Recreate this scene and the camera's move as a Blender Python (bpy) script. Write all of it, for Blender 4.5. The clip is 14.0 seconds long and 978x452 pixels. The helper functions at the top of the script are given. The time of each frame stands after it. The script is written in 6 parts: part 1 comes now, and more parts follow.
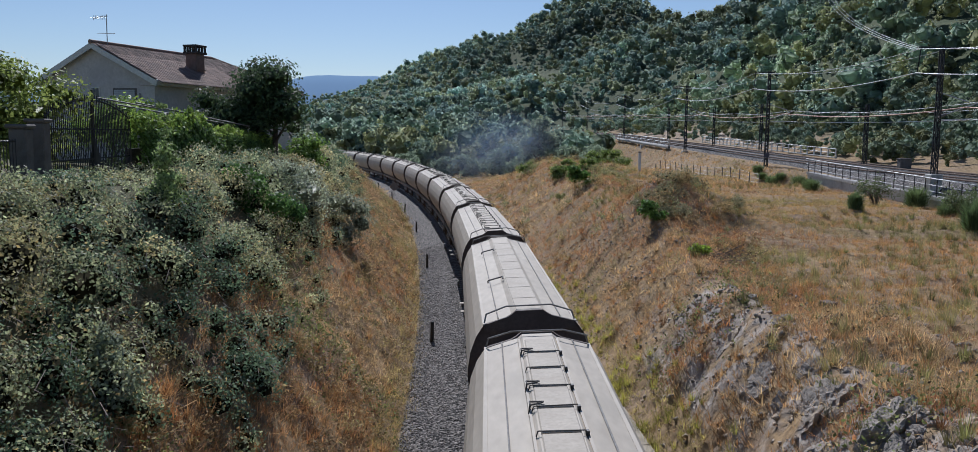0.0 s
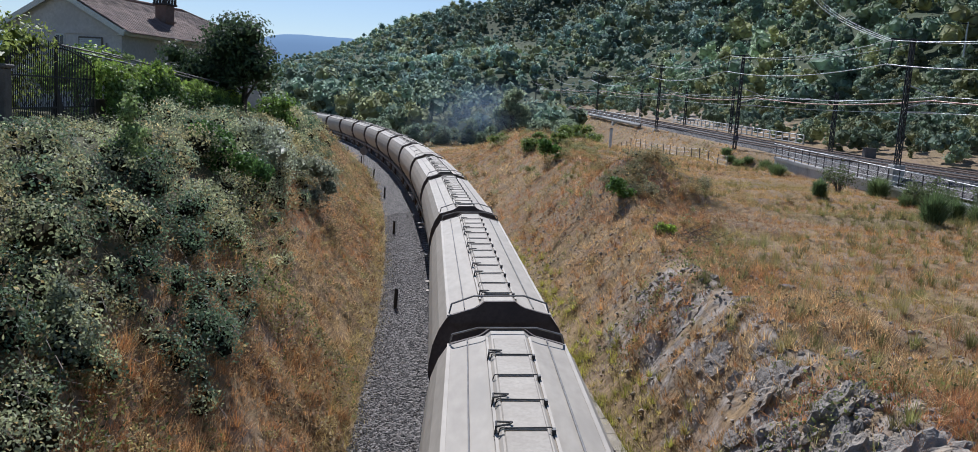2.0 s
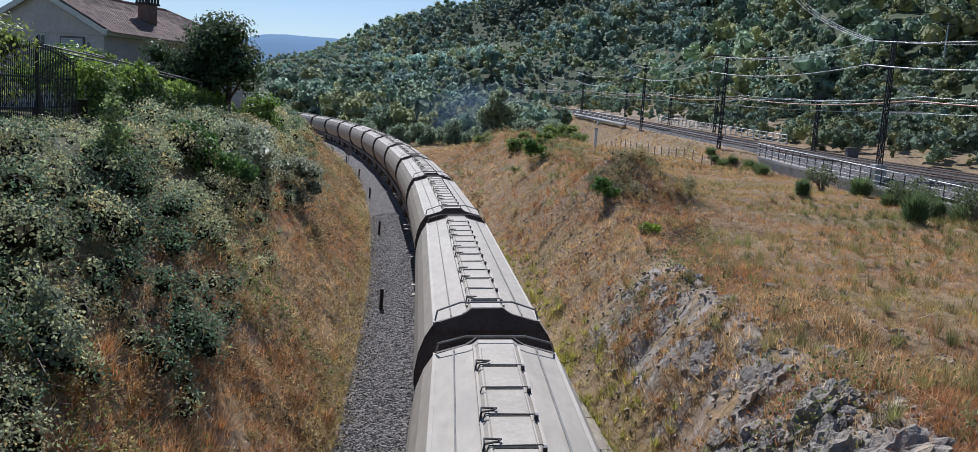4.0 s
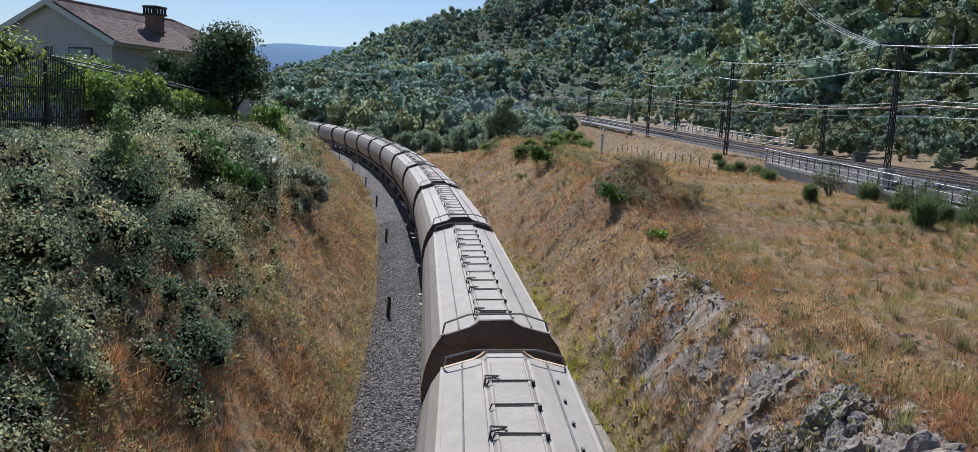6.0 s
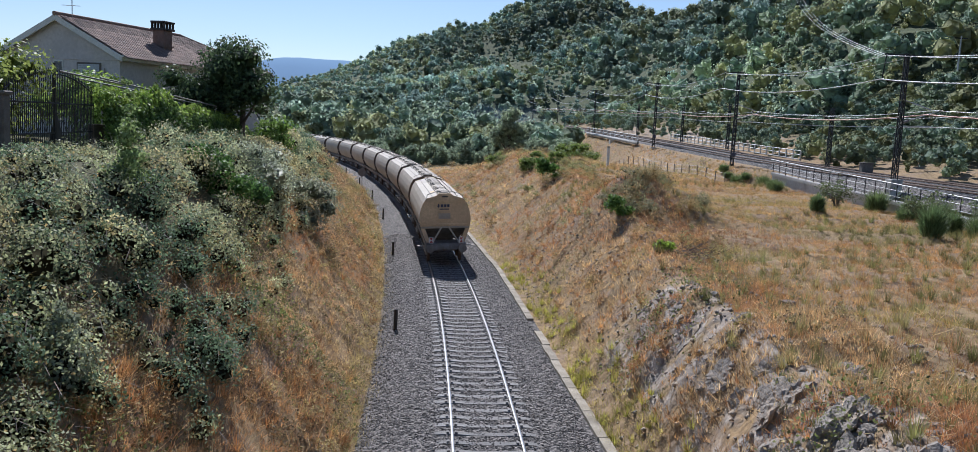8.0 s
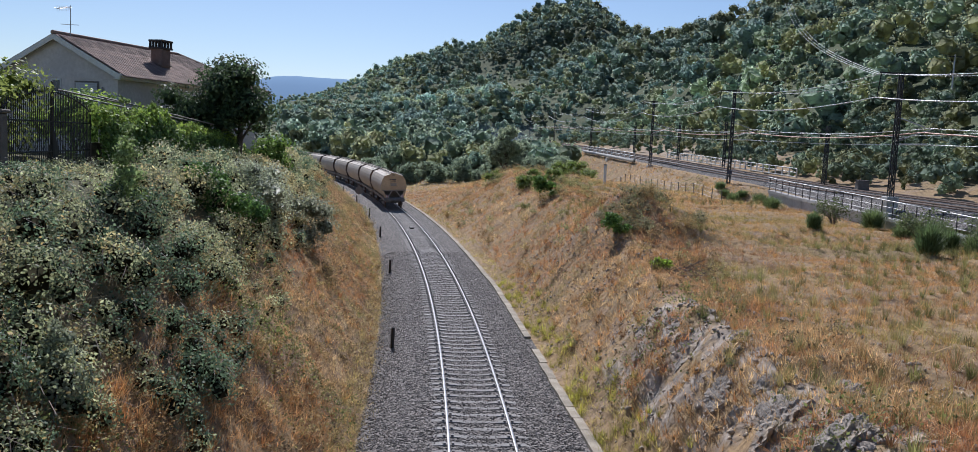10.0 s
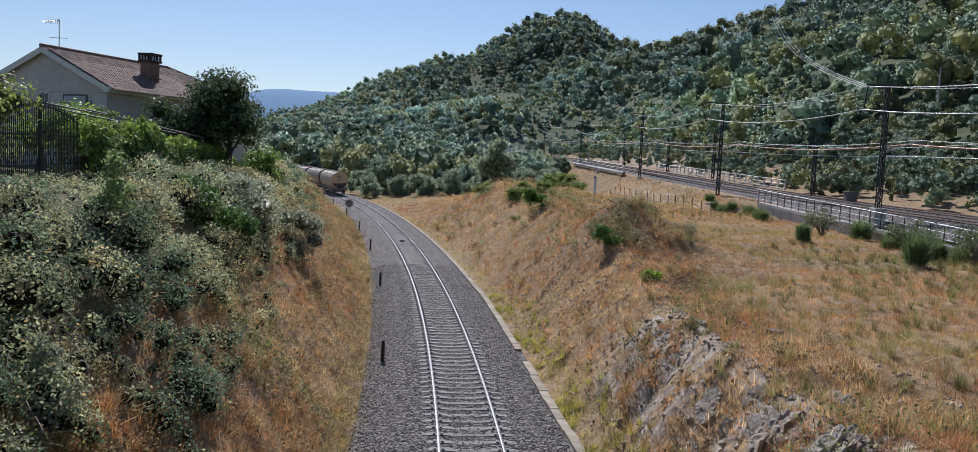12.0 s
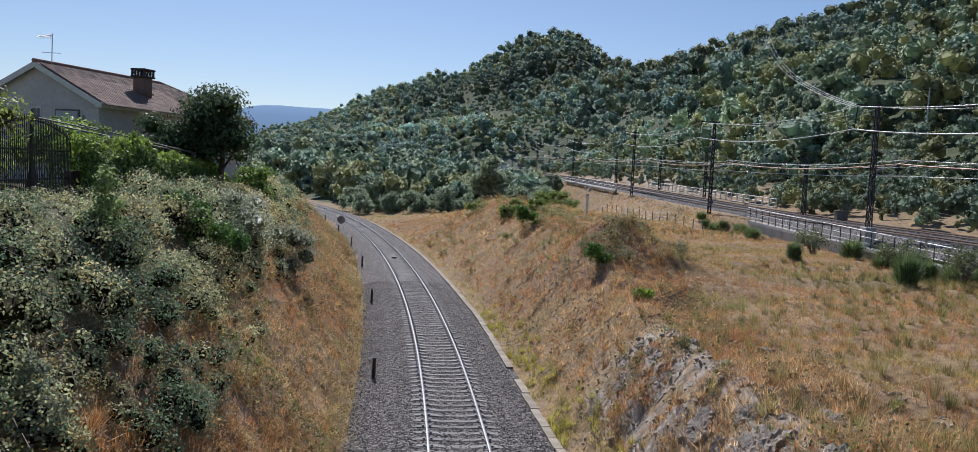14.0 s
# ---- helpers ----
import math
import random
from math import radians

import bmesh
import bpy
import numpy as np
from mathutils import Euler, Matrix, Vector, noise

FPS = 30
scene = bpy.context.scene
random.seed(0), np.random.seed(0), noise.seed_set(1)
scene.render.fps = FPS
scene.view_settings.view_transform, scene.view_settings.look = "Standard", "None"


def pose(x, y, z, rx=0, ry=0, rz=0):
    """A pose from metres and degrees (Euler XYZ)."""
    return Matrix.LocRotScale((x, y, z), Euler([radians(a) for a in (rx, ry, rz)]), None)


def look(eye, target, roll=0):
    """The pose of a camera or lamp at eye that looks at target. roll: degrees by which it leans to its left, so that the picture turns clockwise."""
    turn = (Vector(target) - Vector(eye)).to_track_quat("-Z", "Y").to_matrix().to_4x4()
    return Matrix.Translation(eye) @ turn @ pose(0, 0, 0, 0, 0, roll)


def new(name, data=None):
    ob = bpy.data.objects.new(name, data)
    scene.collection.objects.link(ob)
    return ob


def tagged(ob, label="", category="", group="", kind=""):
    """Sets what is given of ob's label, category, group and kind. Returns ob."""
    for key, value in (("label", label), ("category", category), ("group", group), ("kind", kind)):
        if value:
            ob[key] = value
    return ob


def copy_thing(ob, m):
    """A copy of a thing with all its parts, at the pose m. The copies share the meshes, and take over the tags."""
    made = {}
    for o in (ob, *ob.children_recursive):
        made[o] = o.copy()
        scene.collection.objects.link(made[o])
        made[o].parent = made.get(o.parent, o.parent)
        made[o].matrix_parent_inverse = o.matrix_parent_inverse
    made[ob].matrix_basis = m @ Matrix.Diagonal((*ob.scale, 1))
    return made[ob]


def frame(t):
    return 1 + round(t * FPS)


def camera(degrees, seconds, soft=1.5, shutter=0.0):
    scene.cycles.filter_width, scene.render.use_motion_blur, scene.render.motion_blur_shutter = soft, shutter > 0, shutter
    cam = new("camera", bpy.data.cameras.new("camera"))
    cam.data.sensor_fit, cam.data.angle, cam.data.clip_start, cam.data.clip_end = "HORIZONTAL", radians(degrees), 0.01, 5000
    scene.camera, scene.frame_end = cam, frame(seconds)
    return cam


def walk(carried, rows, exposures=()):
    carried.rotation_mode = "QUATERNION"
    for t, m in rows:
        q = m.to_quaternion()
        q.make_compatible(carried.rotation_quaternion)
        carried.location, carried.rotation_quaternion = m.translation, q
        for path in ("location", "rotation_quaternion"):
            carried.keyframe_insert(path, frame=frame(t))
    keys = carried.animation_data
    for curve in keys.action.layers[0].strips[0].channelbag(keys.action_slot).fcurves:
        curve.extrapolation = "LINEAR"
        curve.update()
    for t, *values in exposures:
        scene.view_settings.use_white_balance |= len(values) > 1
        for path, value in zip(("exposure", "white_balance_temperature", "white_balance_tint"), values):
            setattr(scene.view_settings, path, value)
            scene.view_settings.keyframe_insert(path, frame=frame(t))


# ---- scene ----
import itertools

# ------------------------------------------------------------------ camera and walk
cam = camera(60.85, 14.0, soft=0.6)
EYE = (0.0, 0.0, 7.8)
TURNS = [
    (0.0, 83.699, -0.576, 3.621), (0.5, 83.415, -1.412, 4.465), (1.0, 82.166, -2.966, 3.972),
    (1.5, 81.832, -3.228, 2.679), (2.0, 81.710, -3.486, 1.765), (2.5, 81.540, -3.557, 0.939),
    (3.0, 81.605, -3.493, 0.742), (5.5, 82.100, -3.192, 0.996), (6.0, 82.241, -3.030, 1.170),
    (6.5, 82.420, -2.939, 1.319), (7.0, 82.705, -2.892, 1.455), (7.5, 82.902, -2.796, 1.533),
    (8.0, 83.069, -2.727, 1.584), (10.5, 84.494, -2.658, 1.237), (11.0, 84.644, -2.644, 1.029),
    (11.5, 85.031, -2.592, 0.873), (12.0, 85.190, -2.575, 0.701), (12.5, 85.383, -2.674, 0.569),
    (13.0, 85.769, -2.753, 0.436), (13.5, 85.902, -2.893, 0.272), (14.0, 86.395, -2.894, 0.182),
]
EXPOSURES = [(0.0, 0.13, 5460, 14), (1.5, 0.29, 5460, 14), (3.0, 0.34, 5460, 14), (6.0, 0.28, 5460, 14), (7.0, 0.52, 5460, 14), (7.5, 0.54, 5480, 14), (10.5, 0.41, 5640, 16), (14.0, 0.36, 5700, 16)]
walk(cam, [(t, pose(*EYE, rx, ry, rz)) for t, rx, ry, rz in TURNS], EXPOSURES)

# ------------------------------------------------------------------ sky, sun, exposure
SUN_EL, SUN_AZ = 42.0, -12.0          # azimuth from +y, to the left is negative
world = bpy.data.worlds.new("world")
scene.world = world
world.use_nodes = True
wn, wl = world.node_tree.nodes, world.node_tree.links
sky = wn.new("ShaderNodeTexSky")
sky.sky_type = "NISHITA"
sky.sun_disc = False
sky.sun_elevation = radians(SUN_EL)
sky.sun_rotation = radians(SUN_AZ)
sky.altitude, sky.air_density, sky.dust_density, sky.ozone_density = 300, 1.0, 0.3, 1.5
wl.new(sky.outputs[0], wn["Background"].inputs[0])
wn["Background"].inputs[1].default_value = 0.06
lamp = bpy.data.lights.new("sun", "SUN")
lamp.energy, lamp.angle, lamp.color = 4.3, radians(0.5), (1.0, 0.93, 0.82)
sun = new("sun", lamp)
away = Vector((math.sin(radians(SUN_AZ)) * math.cos(radians(SUN_EL)), math.cos(radians(SUN_AZ)) * math.cos(radians(SUN_EL)), math.sin(radians(SUN_EL))))
sun.matrix_world = look(away * 100, (0, 0, 0))

# ------------------------------------------------------------------ materials


def material(name, base, other=None, scale=3.0, rough=0.8, metal=0.0, bump=0.0, bump_scale=30.0, spots=None, spot_at=0.62,
             spot_scale=0.7, island=0.0, per_object=0.0, translucent=0.0, tint="", spec=0.5, stretch=(1, 1, 1), deep=0.05):
    """Two colours mixed by fine and broad noise, stains, relief, variation by island, object or a tint attribute."""
    m = bpy.data.materials.new(name)
    m.use_nodes = True
    n, l = m.node_tree.nodes, m.node_tree.links
    b = n["Principled BSDF"]
    b.inputs["Roughness"].default_value = rough
    b.inputs["Metallic"].default_value = metal
    b.inputs["Specular IOR Level"].default_value = spec
    tc = n.new("ShaderNodeTexCoord")
    mp = n.new("ShaderNodeMapping")
    mp.inputs["Scale"].default_value = stretch
    l.new(tc.outputs["Object"], mp.inputs["Vector"])

    def noise_node(s, detail=5.0):
        k = n.new("ShaderNodeTexNoise")
        k.inputs["Scale"].default_value, k.inputs["Detail"].default_value = s, detail
        l.new(mp.outputs[0], k.inputs["Vector"])
        return k.outputs["Fac"]

    def ramp(sock, a, z):
        k = n.new("ShaderNodeMapRange")
        k.inputs["From Min"].default_value, k.inputs["From Max"].default_value = a, z
        l.new(sock, k.inputs["Value"])
        return k.outputs["Result"]

    def mix(f, a, c):
        k = n.new("ShaderNodeMix")
        k.data_type = "RGBA"
        for sock, v in ((k.inputs["Factor"], f), (k.inputs["A"], a), (k.inputs["B"], c)):
            if isinstance(v, bpy.types.NodeSocket):
                l.new(v, sock)
            else:
                sock.default_value = v if isinstance(v, float) else (*v, 1)
        return k.outputs["Result"]

    other = other or tuple(v * 0.72 for v in base)
    col = mix(ramp(noise_node(scale), 0.35, 0.65), base, other)
    col = mix(ramp(noise_node(scale * 9, 3.0), 0.3, 0.9), col, tuple(v * 0.8 for v in other))
    if spots:
        col = mix(ramp(noise_node(spot_scale), spot_at - 0.04, spot_at + 0.08), col, spots)
    vary = None
    if island:
        g = n.new("ShaderNodeNewGeometry")
        vary, amount = g.outputs["Random Per Island"], island
    if per_object:
        g = n.new("ShaderNodeObjectInfo")
        vary, amount = g.outputs["Random"], per_object
    if vary:
        h = n.new("ShaderNodeHueSaturation")
        k = n.new("ShaderNodeMapRange")
        k.inputs["To Min"].default_value, k.inputs["To Max"].default_value = 1 - amount, 1 + amount
        l.new(vary, k.inputs["Value"])
        l.new(k.outputs[0], h.inputs["Value"])
        l.new(col, h.inputs["Color"])
        col = h.outputs["Color"]
    if tint:
        a = n.new("ShaderNodeAttribute")
        a.attribute_name = tint
        k = n.new("ShaderNodeMix")
        k.data_type, k.blend_type = "RGBA", "MULTIPLY"
        k.inputs["Factor"].default_value = 1.0
        l.new(col, k.inputs["A"])
        l.new(a.outputs["Color"], k.inputs["B"])
        col = k.outputs["Result"]
    l.new(col, b.inputs["Base Color"])
    if bump:
        k = n.new("ShaderNodeBump")
        k.inputs["Strength"].default_value, k.inputs["Distance"].default_value = bump, deep
        l.new(noise_node(bump_scale, 6.0), k.inputs["Height"])
        l.new(k.outputs[0], b.inputs["Normal"])
    if translucent:
        tr = n.new("ShaderNodeBsdfTranslucent")
        l.new(col, tr.inputs["Color"])
        ms = n.new("ShaderNodeMixShader")
        ms.inputs[0].default_value = translucent
        l.new(b.outputs[0], ms.inputs[1])
        l.new(tr.outputs[0], ms.inputs[2])
        l.new(ms.outputs[0], n["Material Output"].inputs["Surface"])
    return m


M = {
    "steel_rail": material("rail_head", (0.55, 0.53, 0.5), (0.42, 0.4, 0.38), 2, 0.28, 0.9),
    "rust_rail": material("rail_rust", (0.16, 0.1, 0.07), (0.1, 0.065, 0.045), 6, 0.85, 0.2),
    "concrete": material("sleeper_concrete", (0.31, 0.3, 0.285), (0.2, 0.19, 0.18), 3, 0.9, bump=0.3, per_object=0.18),
    "kerb": material("kerb_concrete", (0.42, 0.37, 0.29), (0.29, 0.25, 0.19), 2, 0.92, bump=0.4, per_object=0.15),
    "wall_concrete": material("wall_concrete", (0.66, 0.64, 0.59), (0.48, 0.46, 0.42), 0.5, 0.92, bump=0.2, spots=(0.2, 0.19, 0.17), spot_scale=0.5),
    "stone": material("ballast_stone", (0.24, 0.22, 0.205), (0.11, 0.1, 0.095), 5, 0.9, island=0.75),
    "wagon": material("wagon_paint", (0.49, 0.435, 0.35), (0.41, 0.355, 0.28), 0.6, 0.72, bump=0.05, bump_scale=6,
                      spots=(0.34, 0.3, 0.24), spot_at=0.64, spot_scale=0.9, per_object=0.07, stretch=(1, 0.35, 1)),
    "wagon_dark": material("wagon_end_paint", (0.76, 0.56, 0.33), (0.64, 0.46, 0.27), 1.2, 0.7, spots=(0.3, 0.21, 0.13), spot_at=0.62),
    # wagon ends, much darker than the tan end of the last wagon
    "end_dark": material("dark_end_paint", (0.13, 0.1, 0.08), (0.08, 0.06, 0.05), 1.5, 0.8),
    "black": material("black_steel", (0.025, 0.024, 0.023), (0.04, 0.035, 0.03), 8, 0.6),
    "under": material("underframe_grey", (0.3, 0.29, 0.275), (0.18, 0.16, 0.14), 3, 0.75),
    "hatch": material("hatch_paint", (0.5, 0.445, 0.36), (0.42, 0.365, 0.29), 2, 0.8, per_object=0.06),
    "orange": material("faded_orange_patch", (0.62, 0.38, 0.12), (0.5, 0.4, 0.25), 9, 0.7),
    "ink": material("dark_blue_paint", (0.05, 0.06, 0.1), (0.08, 0.08, 0.11), 12, 0.7),
    "white": material("white_paint", (0.78, 0.77, 0.74), (0.66, 0.65, 0.6), 3, 0.6),
    "red": material("red_paint", (0.5, 0.04, 0.03), (0.4, 0.04, 0.03), 6, 0.5),
    "lens": material("lamp_lens", (0.2, 0.02, 0.02), (0.15, 0.02, 0.02), 6, 0.2),
    "leaf_bramble": material("bramble_leaf", (0.18, 0.195, 0.105), (0.28, 0.285, 0.175), 0.6, 0.6, island=0.35, translucent=0.48, tint="tint", spec=0.35),
    "grass": material("dry_grass", (0.72, 0.54, 0.29), (0.64, 0.45, 0.23), 0.35, 0.7, island=0.35, translucent=0.42, tint="tint"),
    "leaf_tree": material("tree_leaf", (0.15, 0.195, 0.08), (0.2, 0.235, 0.11), 0.5, 0.55, island=0.45, translucent=0.45, tint="tint", spec=0.25),
    # pale leaf colour, with the haze over the hills painted in
    "woods": material("far_woods_leaf", (0.33, 0.37, 0.275), (0.27, 0.3, 0.22), 0.11, 0.85, bump=1.0, bump_scale=1.1, deep=0.5, island=0.12, translucent=0.62, tint="tint", spec=0.15),
    "bark": material("bark", (0.14, 0.11, 0.085), (0.09, 0.07, 0.055), 4, 0.9, bump=0.5),
    "stucco": material("render_ochre", (0.64, 0.6, 0.58), (0.55, 0.515, 0.495), 0.8, 0.9, bump=0.15, bump_scale=60),
    "tile": material("clay_tile", (0.31, 0.205, 0.155), (0.21, 0.14, 0.105), 2, 0.85, per_object=0.3),
    "tile_field": material("clay_tile_field", (0.31, 0.205, 0.155), (0.18, 0.12, 0.09), 2, 0.85, island=0.4),
    "brick": material("chimney_brick", (0.23, 0.165, 0.135), (0.16, 0.11, 0.09), 4, 0.9, bump=0.3),
    "iron": material("dark_iron", (0.03, 0.03, 0.035), (0.045, 0.04, 0.04), 9, 0.55, metal=0.5),
    "galvanised": material("galvanised_steel", (0.55, 0.55, 0.53), (0.42, 0.42, 0.41), 3, 0.45, metal=0.6),
    "pole": material("pole_steel", (0.05, 0.055, 0.055), (0.035, 0.035, 0.035), 2, 0.6, metal=0.4),
    "wire": material("aluminium_wire", (0.72, 0.72, 0.7), (0.62, 0.62, 0.6), 1, 0.35, metal=0.3),
    "wire_red": material("copper_wire", (0.5, 0.3, 0.22), (0.4, 0.24, 0.18), 1, 0.45, metal=0.3),
    "glass": material("window_glass", (0.05, 0.06, 0.08), (0.05, 0.06, 0.08), 1, 0.08),
    "shutter": material("shutter_grey", (0.52, 0.54, 0.56), (0.46, 0.48, 0.5), 2, 0.6),
    "pillar": material("granite_pillar", (0.2, 0.18, 0.16), (0.13, 0.115, 0.1), 5, 0.92, bump=0.4),
    # near-black, paints the shade in the hollows of the brambles
    "core": material("bramble_shade", (0.045, 0.042, 0.026), (0.03, 0.028, 0.018), 6, 1.0, spec=0.0),
    "twig": material("dry_twig", (0.2, 0.16, 0.13), (0.13, 0.1, 0.08), 5, 0.9),
    "rockface": material("rock", (0.43, 0.375, 0.315), (0.22, 0.195, 0.165), 3.5, 0.95, bump=1.0, bump_scale=14, spots=(0.47, 0.37, 0.26), spot_at=0.58, spot_scale=1.1),
}


def ground_material():
    """Dry soil and straw on the flats, grey rock where the ground is steep, both broken up by noise."""
    m = bpy.data.materials.new("dry_ground")
    m.use_nodes = True
    n, l = m.node_tree.nodes, m.node_tree.links
    b = n["Principled BSDF"]
    b.inputs["Roughness"].default_value = 0.95
    b.inputs["Specular IOR Level"].default_value = 0.15
    tc = n.new("ShaderNodeTexCoord")

    def noise_node(s, d=6.0):
        k = n.new("ShaderNodeTexNoise")
        k.inputs["Scale"].default_value, k.inputs["Detail"].default_value = s, d
        l.new(tc.outputs["Object"], k.inputs["Vector"])
        return k.outputs["Fac"]

    def ramp(sock, a, z):
        k = n.new("ShaderNodeMapRange")
        k.inputs["From Min"].default_value, k.inputs["From Max"].default_value = a, z
        l.new(sock, k.inputs["Value"])
        return k.outputs["Result"]

    def mix(f, a, c):
        k = n.new("ShaderNodeMix")
        k.data_type = "RGBA"
        for sock, v in ((k.inputs["Factor"], f), (k.inputs["A"], a), (k.inputs["B"], c)):
            if isinstance(v, bpy.types.NodeSocket):
                l.new(v, sock)
            else:
                sock.default_value = (*v, 1)
        return k.outputs["Result"]

    straw = mix(ramp(noise_node(0.35), 0.35, 0.65), (0.34, 0.235, 0.125), (0.3, 0.22, 0.12))
    straw = mix(ramp(noise_node(3.0), 0.45, 0.75), straw, (0.15, 0.105, 0.065))
    soil = mix(ramp(noise_node(8.0), 0.35, 0.7), (0.34, 0.25, 0.165), (0.2, 0.145, 0.1))
    rock = mix(ramp(noise_node(2.2), 0.35, 0.65), (0.46, 0.4, 0.335), (0.21, 0.18, 0.15))
    col = mix(ramp(noise_node(0.8), 0.5, 0.62), straw, soil)
    at = n.new("ShaderNodeAttribute")
    at.attribute_name = "cover"           # red: bare rock, green: undergrowth
    sep = n.new("ShaderNodeSeparateColor")
    l.new(at.outputs["Color"], sep.inputs[0])
    add = n.new("ShaderNodeMath")
    add.operation = "ADD"
    l.new(sep.outputs["Red"], add.inputs[0])
    l.new(noise_node(1.3), add.inputs[1])
    col = mix(ramp(add.outputs[0], 0.95, 1.1), col, rock)
    green = mix(ramp(noise_node(0.25), 0.35, 0.65), (0.06, 0.08, 0.04), (0.1, 0.115, 0.058))
    col = mix(sep.outputs["Green"], col, green)
    l.new(col, b.inputs["Base Color"])
    k = n.new("ShaderNodeBump")
    k.inputs["Strength"].default_value, k.inputs["Distance"].default_value = 0.7, 0.2
    l.new(noise_node(3.0, 12.0), k.inputs["Height"])
    l.new(k.outputs[0], b.inputs["Normal"])
    return m


def ballast_material():
    m = bpy.data.materials.new("ballast")
    m.use_nodes = True
    n, l = m.node_tree.nodes, m.node_tree.links
    b = n["Principled BSDF"]
    b.inputs["Roughness"].default_value = 0.95
    tc = n.new("ShaderNodeTexCoord")
    v = n.new("ShaderNodeTexVoronoi")
    v.inputs["Scale"].default_value = 14.0
    l.new(tc.outputs["Object"], v.inputs["Vector"])
    r = n.new("ShaderNodeValToRGB")
    r.color_ramp.elements[0].position = 0.2
    r.color_ramp.elements[0].color, r.color_ramp.elements[1].color = (0.022, 0.02, 0.019, 1), (0.27, 0.245, 0.225, 1)
    sep = n.new("ShaderNodeSeparateColor")
    l.new(v.outputs["Color"], sep.inputs[0])
    l.new(sep.outputs["Red"], r.inputs[0])
    l.new(r.outputs[0], b.inputs["Base Color"])
    k = n.new("ShaderNodeBump")
    k.inputs["Strength"].default_value, k.inputs["Distance"].default_value = 1.0, 0.06
    k.invert = True
    l.new(v.outputs["Distance"], k.inputs["Height"])
    l.new(k.outputs[0], b.inputs["Normal"])
    return m


M["ground"] = ground_material()
M["ballast"] = ballast_material()

# ------------------------------------------------------------------ mesh tools


def mesh_np(name, verts, faces, mat=None, tint=None, smooth=False, attr="tint"):
    """A mesh from arrays: verts (n, 3), faces (m, 3 or 4); tint (n, 3) is a colour attribute."""
    verts, faces = np.asarray(verts, np.float32), np.asarray(faces, np.int32)
    me = bpy.data.meshes.new(name)
    k = faces.shape[1]
    me.vertices.add(len(verts))
    me.vertices.foreach_set("co", verts.ravel())
    me.loops.add(faces.size)
    me.loops.foreach_set("vertex_index", faces.ravel())
    me.polygons.add(len(faces))
    me.polygons.foreach_set("loop_start", np.arange(0, faces.size, k, dtype=np.int32))
    if smooth:
        me.polygons.foreach_set("use_smooth", np.ones(len(faces), bool))
    me.update(calc_edges=True)
    if tint is not None:
        a = me.attributes.new(attr, "FLOAT_COLOR", "POINT")
        a.data.foreach_set("color", np.concatenate([tint, np.ones((len(tint), 1))], 1).astype(np.float32).ravel())
    if mat:
        me.materials.append(mat)
    return me


def part(name, bm, mat, parent, label=""):
    """Links a bmesh, or a finished mesh, as one mesh object under a thing or a part."""
    if isinstance(bm, bmesh.types.BMesh):
        me = bpy.data.meshes.new(name)
        bm.to_mesh(me)
        bm.free()
        me.materials.append(mat)
    else:
        me = bm
    ob = new(name, me)
    ob.parent = parent
    return tagged(ob, label)


def box(bm, x0, x1, y0, y1, z0, z1, bevel=0.0, m=None):
    r = bmesh.ops.create_cube(bm, size=1)
    vs = r["verts"]
    for v in vs:
        v.co = Vector(((x0 + x1) / 2 + v.co.x * (x1 - x0), (y0 + y1) / 2 + v.co.y * (y1 - y0), (z0 + z1) / 2 + v.co.z * (z1 - z0)))
    if bevel:
        es = list({e for v in vs for e in v.link_edges})
        vs = list({v for f in bmesh.ops.bevel(bm, geom=es, offset=bevel, segments=1, affect="EDGES")["faces"] for v in f.verts} | {v for v in vs if v.is_valid})
    if m:
        bmesh.ops.transform(bm, matrix=m, verts=vs)
    return bm


def boxes(*args, bevel=0.0):
    bm = bmesh.new()
    for a in args:
        box(bm, *a, bevel=bevel)
    return bm


def rod(bm, a, b, r, seg=6, r2=None):
    """A round bar from a to b."""
    a, b = Vector(a), Vector(b)
    d = b - a
    m = Matrix.Translation((a + b) / 2) @ d.to_track_quat("Z", "Y").to_matrix().to_4x4()
    bmesh.ops.create_cone(bm, cap_ends=True, segments=seg, radius1=r, radius2=r if r2 is None else r2, depth=d.length, matrix=m)
    return bm


def rods(pairs, r, seg=6):
    bm = bmesh.new()
    for a, b in pairs:
        rod(bm, a, b, r, seg)
    return bm


def tube(points, r, seg=5):
    """Verts and quads of a tube along points."""
    p = np.asarray(points, float)
    d = np.gradient(p, axis=0)
    d /= np.linalg.norm(d, axis=1)[:, None]
    up = np.array([0.0, 0.0, 1.0])
    side = np.cross(d, up)
    side /= np.linalg.norm(side, axis=1)[:, None] + 1e-9
    top = np.cross(side, d)
    a = np.arange(seg) * 2 * np.pi / seg
    v = (p[:, None] + r * (np.cos(a)[None, :, None] * side[:, None] + np.sin(a)[None, :, None] * top[:, None])).reshape(-1, 3)
    i, j = np.meshgrid(np.arange(len(p) - 1), np.arange(seg), indexing="ij")
    j2 = (j + 1) % seg
    f = np.stack([i * seg + j, i * seg + j2, (i + 1) * seg + j2, (i + 1) * seg + j], -1).reshape(-1, 4)
    return v, f


